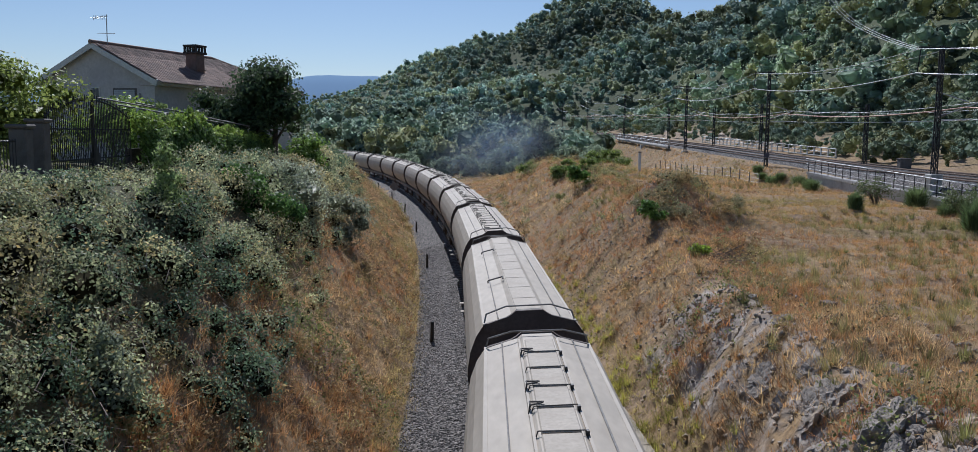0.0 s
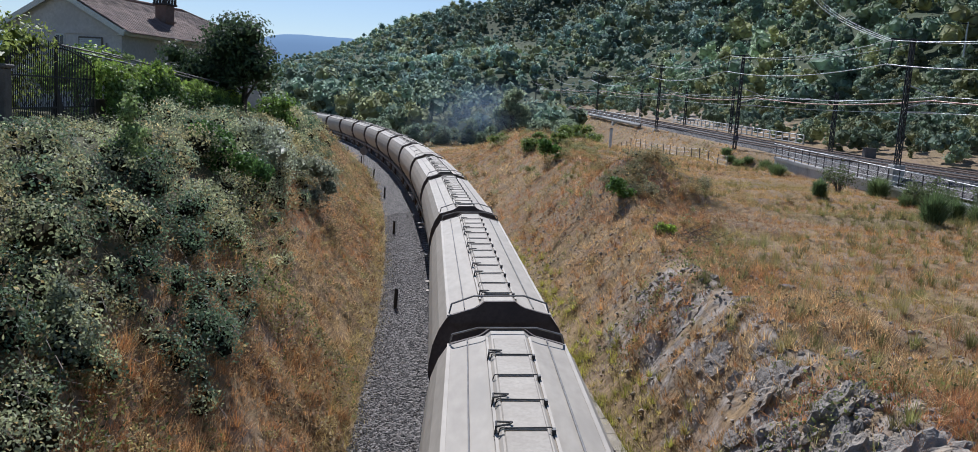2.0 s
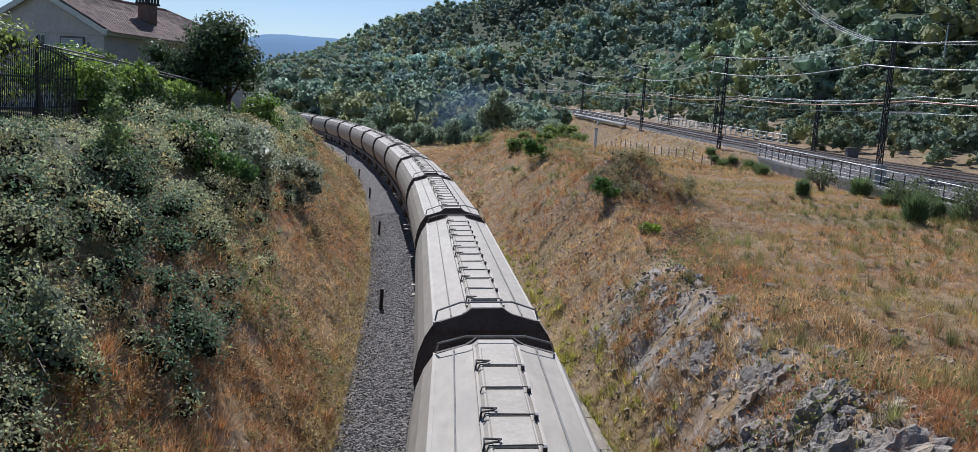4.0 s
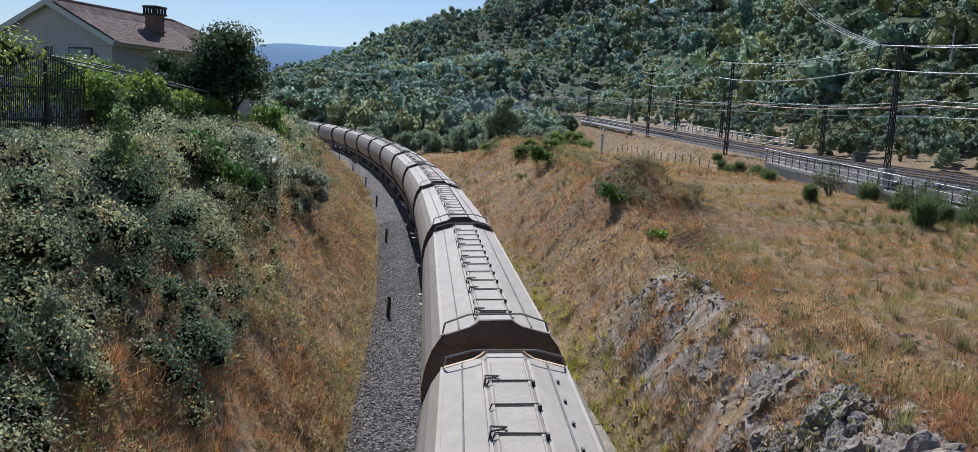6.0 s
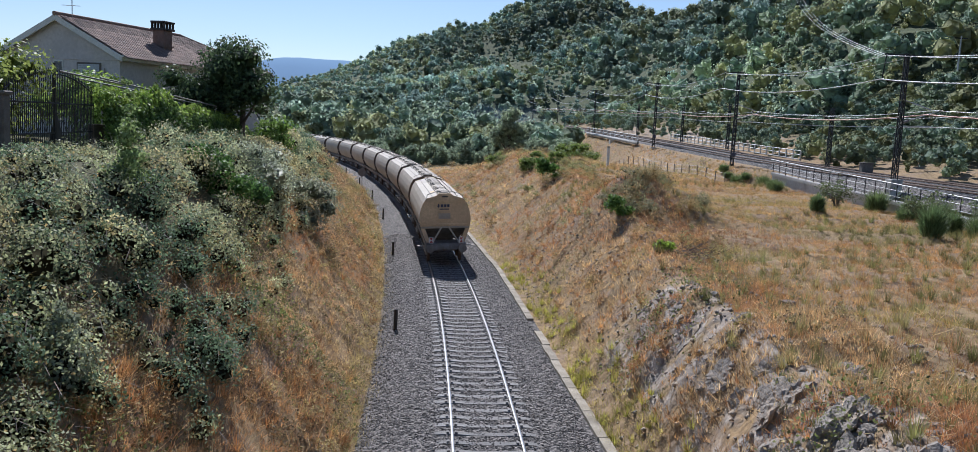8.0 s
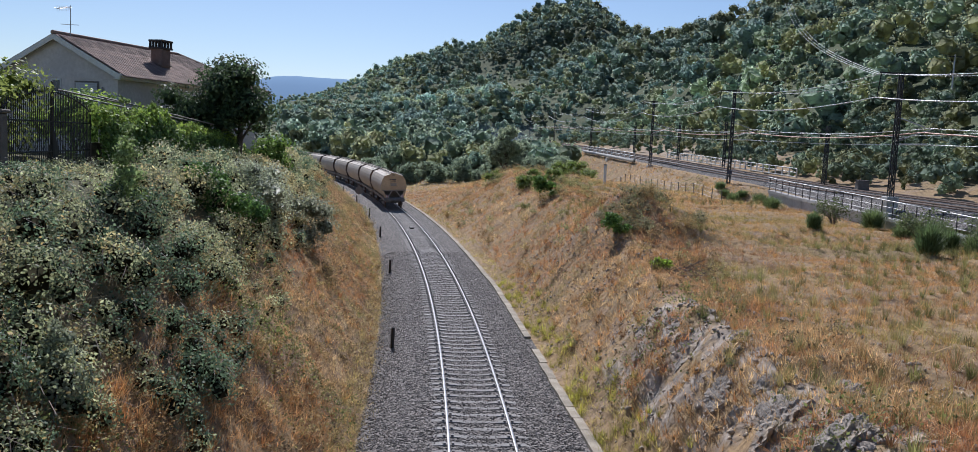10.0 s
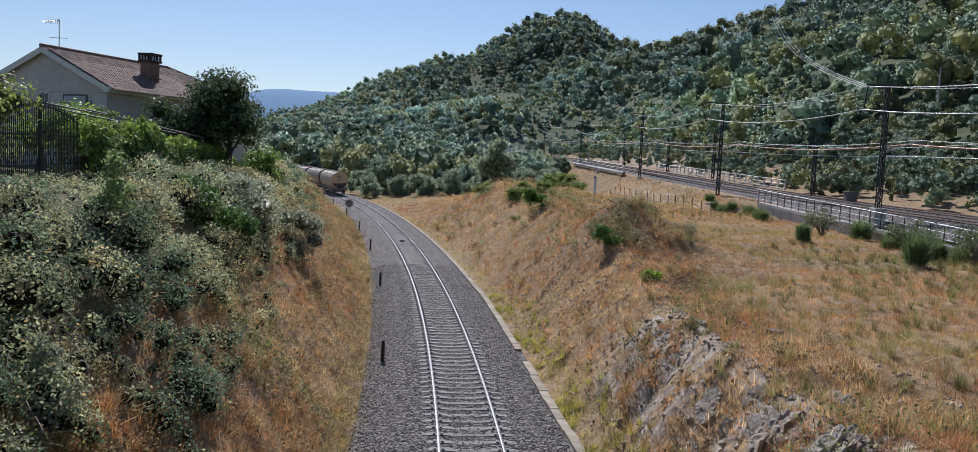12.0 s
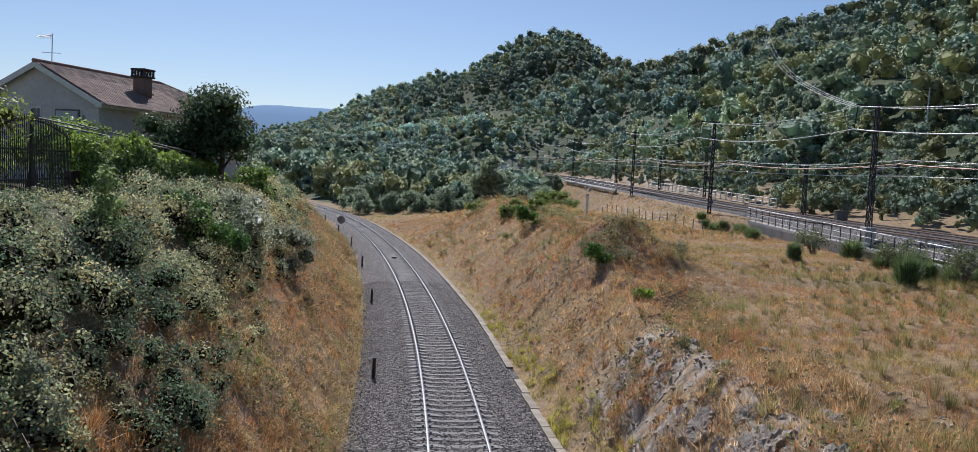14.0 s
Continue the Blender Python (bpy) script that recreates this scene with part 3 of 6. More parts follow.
    if plain:
        for k in range(9):
            y = -half + 0.7 + k * 1.4
            part("roof_panel", boxes((-0.28, 0.28, y - 0.68, y + 0.68, 3.93, 3.955), bevel=0.006), M["hatch"], w, "pale sheet panel on the roof ridge")
        for y in (-2.4, 3.0):
            part("handle", rods([((-0.75, y, 3.83), (-0.75, y, 3.9)), ((-0.75, y, 3.9), (-0.35, y + 0.05, 3.99)), ((-0.35, y + 0.05, 3.99), (-0.35, y - 0.15, 3.97))], 0.02), M["black"], w, "black latch handle")
        return w
    n = 12
    for k in range(n):
        y = -half + 0.62 + (k + 0.5) * (2 * half - 1.24) / n
        d = (2 * half - 1.24) / n / 2 - 0.035
        hatch = part("hatch", boxes((-0.265, 0.265, y - d, y + d, 3.93, 3.97), bevel=0.015), M["hatch"], w, "pale loading hatch on the roof")
        tilt = random.uniform(-0.05, 0.05)
        q = y - d - 0.03
        part("hatch_bar", rods([((-0.34, q, 3.9), (-0.31, q, 3.99)), ((-0.31, q, 3.99), (0.31, q + tilt, 3.99)), ((0.31, q + tilt, 3.99), (0.35, q, 3.9))], 0.009), M["black"], hatch, "thin black closing bar")
        part("hinge", boxes((0.31, 0.36, q - 0.04, q + 0.04, 3.9, 3.98)), M["black"], hatch, "black hinge block")
        if k % 3 != 1:
            part("hatch_latch", rods([((-0.38, q, 3.88), (-0.36, q, 4.01)), ((-0.36, q, 4.01), (-0.2, q + 0.05, 4.02)), ((-0.2, q + 0.05, 4.02), (-0.16, q + 0.16, 4.0)), ((-0.36, q + 0.18, 4.0), (-0.16, q + 0.16, 4.0)), ((-0.36, q + 0.18, 4.0), (-0.36, q, 4.01))], 0.014), M["black"], hatch, "black bent latch")
    for sx in (-1, 1):
        part("walkway_edge", boxes((sx * 0.36 - 0.02, sx * 0.36 + 0.02, -half + 0.4, half - 0.4, 3.84, 3.915)), M["wagon"], w, "raised edge beside the hatches")
    return w


def patch(x0, x1, y0, y1):
    """A thin plate lying on the slope of the roof."""
    bm = bmesh.new()
    z = [3.85 - (abs(x) - 0.39) * 0.3 + 0.008 for x in (x0, x1)]
    bm.faces.new([bm.verts.new(c) for c in ((x0, y0, z[0]), (x1, y0, z[1]), (x1, y1, z[1]), (x0, y1, z[0]))])
    return bm


def last_wagon_details(w):
    """Tail signs, lettering bars, a faded patch and bolts on the roof of the last wagon."""
    y = -HALF
    for ob in w.children:
        name = ob.name.split(".")[0]
        if name in ("end_wall", "end_rib", "roof_hood", "corner_plate"):
            ob.data = ob.data.copy()
            ob.data.materials[0] = M["wagon_dark"]
            if name == "end_wall":
                ob["label"] = "dusty tan end wall"
    bm = boxes((-0.42, -0.29, y - 0.05, y - 0.035, 3.23, 3.29))
    box(bm, -0.38, -0.33, y - 0.052, y - 0.036, 3.18, 3.37)
    part("emblem", bm, M["ink"], w, "dark blue emblem")
    for k in range(3):
        x = -0.22 + k * 0.17
        bm = boxes((x, x + 0.13, y - 0.05, y - 0.035, 3.2, 3.35))
        part("lettering_bar", bm, M["ink"], w, "dark blue lettering bar")
    part("lettering_line", boxes((-0.3, 0.22, y - 0.05, y - 0.036, 3.06, 3.11)), M["ink"], w, "small dark lettering bar")
    part("notice_panel", boxes((-0.36, 0.3, y - 0.042, y - 0.03, 2.55, 2.85)), M["wagon"], w, "faded pale notice panel")
    part("vent_slot", boxes((-0.17, 0.17, y - 0.07, y - 0.045, 3.74, 3.81)), M["black"], w, "black slot in the hood")
    part("roof_patch", patch(-0.66, -0.4, -4.4, -3.5), M["orange"], w, "faded orange patch")
    for k in range(14):
        yy = -5.6 + k * 0.86
        part("bolt", boxes((0.75, 0.79, yy - 0.04, yy + 0.04, 3.73, 3.78)), M["black"], w)
    for sx in (-0.82, 0.82):
        sign = part("tail_sign", boxes((sx - 0.13, sx + 0.13, y - 0.72, y - 0.7, 1.3, 1.62), bevel=0.004), M["white"], w, "white tail sign with red triangles")
        for up in (1, -1):
            bm = bmesh.new()
            c = [bm.verts.new(q) for q in ((sx - 0.09, y - 0.726, 1.46 + up * 0.13), (sx + 0.09, y - 0.726, 1.46 + up * 0.13), (sx, y - 0.726, 1.46))]
            bm.faces.new(c)
            r = bmesh.ops.extrude_face_region(bm, geom=bm.faces[:])
            bmesh.ops.translate(bm, vec=(0, 0.01, 0), verts=[q for q in r["geom"] if isinstance(q, bmesh.types.BMVert)])
            part("red_triangle", bm, M["red"], sign, "red triangle")
        part("sign_post", rods([((sx, y - 0.69, 1.0), (sx, y - 0.69, 1.4))], 0.02), M["under"], w)


WAGONS = []
N_WAGONS = 24


def build_train():
    a = build_wagon(False)
    tagged(a, "pale grey-beige covered hopper wagon with roof hatches", "wagon", "hopper wagons of the train")
    b = build_wagon(True)
    tagged(b, "pale grey-beige covered hopper wagon with a plain ridge strip", "wagon", "hopper wagons of the train")
    WAGONS.extend([None] * N_WAGONS)
    for k in range(1, N_WAGONS):
        WAGONS[k] = b if k == 10 else copy_thing(a, Matrix())
    WAGONS[0] = a
    last_wagon_details(a)
    tagged(a, "last pale beige hopper wagon with two tail signs")


build_train()

# where the tail of the train is, metres along the line
TAIL = [(0.0, -133.9), (0.5, -123.13), (1.0, -112.36), (1.5, -101.39), (2.0, -90.22), (2.5, -78.95), (3.0, -67.76), (5.5, -11.22), (6.0, 0.07), (6.5, 11.51), (7.0, 23.05), (7.5, 34.52),
        (8.0, 45.8), (9.2, 74.2), (10.5, 105.5), (11.0, 118.4), (11.5, 131.4), (12.0, 144.2), (12.5, 157.0), (13.0, 169.8), (13.5, 182.5), (14.0, 195.2)]


def motions():
    # the smoke drifts up into the trees
    for k, (ob, x, y, z) in enumerate(PUFFS):
        walk(ob, [(t, pose(x + 0.5 * t, y + (2.2 + 0.5 * k) * t + 0.35 * t * t, z + 0.1 * t, 0, 0, 3 * k - 6 + t)) for t in range(15)])
    ts, ss = zip(*TAIL)
    times = [k * 0.5 for k in range(29)]
    for k, w in enumerate(WAGONS):
        rows = []
        for t in times:
            s = float(np.interp(t, ts, ss)) + (k + 0.5) * PITCH_W - 0.97
            x0, y0, _ = line_at(s - 4.6)
            x1, y1, _ = line_at(s + 4.6)
            lean = 2.8
            rows.append((t, pose((x0 + x1) / 2, (y0 + y1) / 2, 0.0, 0, -lean, -math.degrees(math.atan2(x1 - x0, y1 - y0)))))
        walk(w, rows)

# ------------------------------------------------------------------ the upper line


def upper_path(y0, y1, step, off, dz=0.0, low=False):
    y = np.arange(y0, y1 + 1e-6, step)
    x = upper_edge(y) + off
    n = np.repeat(np.array([[0.9964, 0.0847]]), len(y), 0)
    return np.stack([x, y, upper_z(y) + dz - (wall_drop(y) if low else 0)], 1), n


def build_upper_line():
    line = tagged(new("upper_railway"), "double railway track on a ballasted bank above the meadow", "railway track")
    v, f = sweep([(-0.05, -1.0), (1.3, -0.12), (9.2, -0.12), (9.9, -0.4)], upper_path(-20, 300, 2, 0), closed=False)
    part("ballast_bed", mesh_np("upper_ballast", v, f, M["ballast"]), None, line, "grey ballast bed")
    for c in (3.0, 7.4):
        for side in (-0.87, 0.87):
            v, f = sweep([(-0.036, -0.12), (-0.036, 0.04), (0.036, 0.04), (0.036, -0.12)], upper_path(-20, 300, 2, c + side))
            part("rail", mesh_np("upper_rail", v, f, M["rust_rail"]), None, line, "dark steel rail")
    me = bpy.data.meshes.new("upper_sleeper")
    bm = boxes((-1.3, 1.3, -0.13, 0.13, -0.13, -0.08))
    bm.to_mesh(me)
    bm.free()
    me.materials.append(M["concrete"])
    for c in (3.0, 7.4):
        for k in range(140):
            y = 36 + 0.65 * k
            ob = part("sleeper", me, None, line)
            ob.matrix_basis = pose(float(upper_edge(y)) + c, y, float(upper_z(y)), 0, 0, 4.86)
    # retaining wall in cast sections, with a railing
    wall = tagged(new("retaining_wall"), "grey stained concrete retaining wall below the upper track", "retaining wall", kind="structure")
    y = 22.0
    while y < 75.5:
        y1 = min(y + 5.0, 75.5)
        p, n = upper_path(y + 0.015, y1 - 0.015, (y1 - y - 0.03) / 2, -0.35, low=True)
        v, f = sweep([(-0.2, -2.9), (-0.2, -0.42), (-0.3, -0.42), (-0.3, -0.2), (0.3, -0.2), (0.3, -2.9)], (p, n))
        bm = bmesh.new()
        vs = [bm.verts.new(c) for c in v]
        for q in f:
            bm.faces.new([vs[i] for i in q])
        bm.faces.new(vs[:6])
        bm.faces.new(vs[-6:][::-1])
        part("wall_section", bm, M["wall_concrete"], wall)
        y = y1
    rail = tagged(new("parapet_railing"), "grey steel railing with slim posts on the retaining wall", "railing")
    for dz, r in ((0.92, 0.04), (0.5, 0.022), (0.1, 0.022)):
        p, n = upper_path(22, 76, 2, -0.5, dz, True)
        v, f = tube(p, r)
        part("rail_bar", mesh_np("rail_bar", v, f, M["galvanised"]), None, rail, "galvanised horizontal bar")
    me = bpy.data.meshes.new("railing_post")
    bm = boxes((-0.022, 0.022, -0.03, 0.03, -0.2, 0.92))
    bm.to_mesh(me)
    bm.free()
    me.materials.append(M["iron"])
    for k in range(40):
        y = 22.4 + 1.36 * k
        ob = part("railing_post", me, None, rail, "dark upright post")
        ob.matrix_basis = pose(float(upper_edge(y)) - 0.5, y, float(upper_z(y) - wall_drop(y)), 0, 0, 4.86)
    pale = bpy.data.meshes.new("parapet_post")
    bm = boxes((-0.06, 0.06, -0.08, 0.08, -0.1, 1.0))
    bm.to_mesh(pale)
    bm.free()
    pale.materials.append(M["wall_concrete"])
    # parapet of the little bridge further on, and a guard rail behind the line
    for name, y0, y1, off, label in (("bridge_parapet", 128, 172, -0.4, "pale concrete and steel parapet of a small rail bridge"), ("guard_rail", 96, 150, 10.6, "low pale guard rail behind the track")):
        g = tagged(new(name), label, "parapet")
        far = y0 > 100
        v, f = sweep([(-0.15, -0.4 if far else 0.0), (-0.15, 0.1), (0.15, 0.1), (0.15, -0.4 if far else 0.0)], upper_path(y0, y1, 2, off))
        part("plinth", mesh_np("plinth", v, f, M["wall_concrete"]), None, g)
        for dz in (0.55, 1.0):
            v, f = tube(upper_path(y0, y1, 2, off, dz)[0], 0.05)
            part("rail_bar", mesh_np("guard_bar", v, f, M["galvanised"]), None, g)
        step = 3.4 if far else 2.0
        for k in range(int((y1 - y0) / step) + 1):
            y = y0 + step * k
            ob = part("post", pale, None, g)
            ob.matrix_basis = pose(float(upper_edge(y)) + off, y, float(upper_z(y)), 0, 0, 4.86)
    bm = boxes((float(upper_edge(150)) - 0.6, float(upper_edge(150)) + 0.2, 146.5, 148, 2.5, 6.2), (float(upper_edge(150)) - 0.6, float(upper_edge(150)) + 0.2, 152.5, 154, 2.5, 6.2))
    tagged(part("bridge_abutment", bm, M["wall_concrete"], None), "pale concrete abutment of the small bridge", "abutment", kind="structure")


build_upper_line()

POLES = [(27.0, 0.2, 8.6), (56.8, 0.2, 8.4), (85.9, -0.6, 9.9), (119.0, -0.3, 9.1), (168.0, 0.1, 8.9), (218.0, 0.1, 9.4), (268.0, 0.1, 9.0)]


def lattice(h, w0, w1, step):
    """A square lattice mast in angle iron."""
    bm = bmesh.new()
    c = [(-1, -1), (1, -1), (1, 1), (-1, 1)]
    for a, b in c:
        rod(bm, (a * w0, b * w0, 0), (a * w1, b * w1, h), 0.042, 4)
    z, k = 0.3, 0
    while z + step < h:
        wa, wb = w0 + (w1 - w0) * z / h, w0 + (w1 - w0) * (z + step) / h
        for i in range(4):
            a, b = c[i], c[(i + 1) % 4]
            if k % 2:
                a, b = b, a
            rod(bm, (a[0] * wa, a[1] * wa, z), (b[0] * wb, b[1] * wb, z + step), 0.03, 4)
        z, k = z + step, k + 1
    return bm


HILL_POLE = (83.0, 262.0, 13.0)


def build_poles():
    for i, (y, u, h) in enumerate(POLES):
        x = float(upper_edge(y)) + u
        base = float(upper_z(y)) + (0.3 if i == 1 else -0.35 if i != 2 else -0.95)
        p = tagged(new("catenary_mast"), "dark steel lattice mast carrying overhead wires", "mast", "masts of the upper line")
        p.matrix_basis = pose(x, y, base, 0, 0, 4.9)
        part("mast", lattice(h, 0.14, 0.1, 0.5), M["pole"], p)
        part("footing", boxes((-0.4, 0.4, -0.4, 0.4, -2.0 if y < 60 else -0.9, 0.06), bevel=0.03), M["wall_concrete"], p, "concrete footing")
        part("top_arm", boxes((-1.5, 0.5, -0.06, 0.06, h - 0.16, h - 0.06)), M["pole"], p)
        part("feeder_arm", rods([((-1.6, 0, h - 1.75), (0, 0, h - 1.95)), ((-1.4, 0, h - 0.2), (-1.55, 0, h - 1.7))], 0.04), M["pole"], p)
        q = 5.0 - (base - float(upper_z(y)))
        part("cantilever", rods([((0, 0, q - 0.9), (2.6, 0, q + 0.05)), ((0, 0, q + 0.7), (2.0, 0, q + 0.1)), ((0.0, 0, q - 1.1), (2.2, 0, q - 1.0))], 0.04), M["galvanised"], p, "pale cantilever arm")
        part("insulator", rods([((0.1, 0, q - 0.86), (0.55, 0, q - 0.7))], 0.09, 8), M["under"], p)
        if i in (2, 3):
            part("plate", boxes((-0.24, 0.24, -0.26, -0.24, 1.4, 1.75)), M["ink"], p, "small blue plate")
    for x, y, h in ((31.2, 83.0, 6.0), (30.2, 118.0, 6.6), (25.3, 170.0, 6.6), (28.0, 139.0, 6.3)):
        p = tagged(new("catenary_mast"), "slim dark lattice mast behind the track", "mast", "masts of the upper line")
        p.matrix_basis = pose(x, y, float(upper_z(y)) - 0.3, 0, 0, 4.9)
        part("mast", lattice(h, 0.16, 0.12, 0.5), M["pole"], p)
        part("cantilever", rods([((0, 0, h - 0.5), (-1.8, 0, h - 0.2)), ((0, 0, h - 1.3), (-1.8, 0, h - 0.3))], 0.035), M["pole"], p)
    # tall wooden poles on the hillside
    for x, y, h in ((68.0, 132.0, 8.2), HILL_POLE):
        z = float(ground_z(np.array(x), np.array(y)))
        p = tagged(new("power_pole"), "slim grey power pole on the hillside", "pole")
        p.matrix_basis = pose(x, y, z - 0.3)
        part("shaft", rod(bmesh.new(), (0, 0, 0), (0, 0, h), 0.17, 8, 0.11), M["galvanised"], p)
        part("crossarm", boxes((-1.0, 1.0, -0.06, 0.06, h - 0.4, h - 0.25)), M["pole"], p)


def wire(name, a, b, sag, r, mat, label):
    t = np.linspace(0, 1, 17)[:, None]
    p = np.asarray(a) * (1 - t) + np.asarray(b) * t
    p[:, 2] -= 4 * sag * (t * (1 - t))[:, 0]
    v, f = tube(p, r, 5)
    tagged(new(name, mesh_np(name, v, f, M[mat])), label, "cable", "overhead wires")


def build_wires():
    for (y0, u0, h0), (y1, u1, h1) in zip(POLES, POLES[1:]):
        k0, k1 = POLES.index((y0, u0, h0)), POLES.index((y1, u1, h1))
        b0 = float(upper_z(y0)) + (0.3 if k0 == 1 else -0.35 if k0 != 2 else -0.95)
        b1 = float(upper_z(y1)) + (0.3 if k1 == 1 else -0.35 if k1 != 2 else -0.95)
        x0, x1 = float(upper_edge(y0)) + u0, float(upper_edge(y1)) + u1
        sag = 0.7 * ((y1 - y0) / 32) ** 1.3
        for dx, dz, r in ((-1.4, -0.2, 0.024), (-1.6, -1.75, 0.034), (0.4, -0.2, 0.015)):
            wire("feeder_wire", (x0 + dx, y0, b0 + h0 + dz), (x1 + dx, y1, b1 + h1 + dz), sag, r, "wire", "bright bare aluminium feeder cable between masts")
        z0, z1 = float(upper_z(y0)), float(upper_z(y1))
        wire("messenger_wire", (x0 + 2.2, y0, z0 + 5.05), (x1 + 2.2, y1, z1 + 5.05), 0.4, 0.022, "wire", "taut catenary wire over the track")
        wire("contact_wire", (x0 + 2.3, y0, z0 + 3.95), (x1 + 2.3, y1, z1 + 3.95), 0.12, 0.022, "wire", "taut contact wire over the track")
        wire("insulated_cable", (x0 + 1.7, y0, z0 + 4.75), (x1 + 1.7, y1, z1 + 4.75), 0.45, 0.045, "wire_red", "reddish cable sagging between masts")
        wire("far_wire", (x0 + 6.6, y0, z0 + 5.0), (x1 + 6.6, y1, z1 + 5.0), 0.35, 0.018, "wire", "thin wire over the further track")
    x, y, h = float(upper_edge(56.8)) - 1.2, 56.8, float(upper_z(56.8)) + 8.6
    zt = float(ground_z(np.array(HILL_POLE[0]), np.array(HILL_POLE[1]))) + HILL_POLE[2] - 0.5
    for k in (-1.0, 0.0, 1.0):
        wire("power_line", (HILL_POLE[0] + k, HILL_POLE[1], zt), (x + k * 0.4, y, h - 0.15), 3.0, 0.02, "wire", "sagging power line coming down from the hill")


build_poles()
build_wires()

# ------------------------------------------------------------------ distant mountains


def build_mountains():
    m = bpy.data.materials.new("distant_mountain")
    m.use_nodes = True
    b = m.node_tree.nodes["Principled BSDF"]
    # blue base colour and a glow of its own stand in for haze
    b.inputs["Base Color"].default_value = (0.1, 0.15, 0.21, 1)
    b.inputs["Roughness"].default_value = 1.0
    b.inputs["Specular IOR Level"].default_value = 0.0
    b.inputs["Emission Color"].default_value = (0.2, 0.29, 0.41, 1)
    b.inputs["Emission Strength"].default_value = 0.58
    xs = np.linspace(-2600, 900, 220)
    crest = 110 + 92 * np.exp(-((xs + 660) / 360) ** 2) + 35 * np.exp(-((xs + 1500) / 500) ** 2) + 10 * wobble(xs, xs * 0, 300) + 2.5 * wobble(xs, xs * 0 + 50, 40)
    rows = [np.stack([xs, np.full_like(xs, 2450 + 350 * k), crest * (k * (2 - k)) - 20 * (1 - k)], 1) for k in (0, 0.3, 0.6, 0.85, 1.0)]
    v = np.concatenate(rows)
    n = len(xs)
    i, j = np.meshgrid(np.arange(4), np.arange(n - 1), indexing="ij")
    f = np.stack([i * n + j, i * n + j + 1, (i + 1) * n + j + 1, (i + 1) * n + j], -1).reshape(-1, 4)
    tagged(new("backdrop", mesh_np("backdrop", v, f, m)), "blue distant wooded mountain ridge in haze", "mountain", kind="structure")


build_mountains()

# ------------------------------------------------------------------ plants


def crown_cards(rng, n, size, lobes, flat=0.75, spread=0.32, jitter=0.38):
    """Leaf cards (two folded triangles each) on the skins of several lobes: verts (n*4, 3) and shade (n*4,)."""
    lobes = np.asarray(lobes)                      # x, y, z, radius
    k = rng.choice(len(lobes), n, p=lobes[:, 3] ** 2 / (lobes[:, 3] ** 2).sum())
    d = rng.normal(size=(n, 3))
    d /= np.linalg.norm(d, axis=1)[:, None]
    d[:, 2] = np.abs(d[:, 2]) * np.where(rng.random(n) < 0.28, -1, 1)
    r = lobes[k, 3] * (1 - spread * rng.random(n) ** 1.5) * rng.uniform(0.85, 1.12, n)
    c = lobes[k, :3] + d * r[:, None] * np.array([1, 1, flat])
    f = d + rng.normal(size=(n, 3)) * jitter
    a = np.cross(f, rng.normal(size=(n, 3)))
    a /= np.linalg.norm(a, axis=1)[:, None] + 1e-9
    b = np.cross(f, a)
    b /= np.linalg.norm(b, axis=1)[:, None] + 1e-9
    w = size * rng.uniform(0.6, 1.3, n)[:, None]
    fold = d * w * 0.25
    v = np.stack([c - a * w, c - b * w * 0.6 - fold * 0.6, c + a * w, c + b * w * 0.6 - fold * 0.6], 1)
    return v.reshape(-1, 3)


CARD = np.array([(0, 1, 2), (0, 2, 3)])


def card_faces(n):
    return (CARD[None] + 4 * np.arange(n)[:, None, None]).reshape(-1, 3)


_t = (1 + 5 ** 0.5) / 2
ICO = np.array([(a * q, b * _t * q, 0) for a in (-1, 1) for b in (-1, 1) for q in (0.5257,)] + [(0, a * 0.5257, b * _t * 0.5257) for a in (-1, 1) for b in (-1, 1)] + [(b * _t * 0.5257, 0, a * 0.5257) for a in (-1, 1) for b in (-1, 1)])
ICO_F = np.array([f for f in itertools.combinations(range(12), 3) if all(np.linalg.norm(ICO[f[i]] - ICO[f[(i + 1) % 3]]) < 1.2 for i in range(3))])


def hulls(rng, lobes, k=0.8, flat=0.9):
    """An uneven closed hull in each lobe, added to block light inside a crown. Verts and triangles."""
    lobes = np.asarray(lobes)
    v = lobes[:, None, :3] + ICO[None] * (lobes[:, None, 3:] * k * rng.uniform(0.78, 1.15, (len(lobes), 12, 1))) * np.array([1, 1, flat])
    return v.reshape(-1, 3), (ICO_F[None] + 12 * np.arange(len(lobes))[:, None, None]).reshape(-1, 3)


def leafy(rng, n, size, lobes, flat=0.85, spread=0.4, jitter=0.38, k=0.8):
    """Leaves over the hulls of a crown: verts, triangles, number of leaf verts."""
    v = crown_cards(rng, n, size, lobes, flat, spread, jitter)
    hv, hf = hulls(rng, lobes, k, flat)
    return np.concatenate([v, hv]), np.concatenate([card_faces(n), hf + len(v)]), len(v)


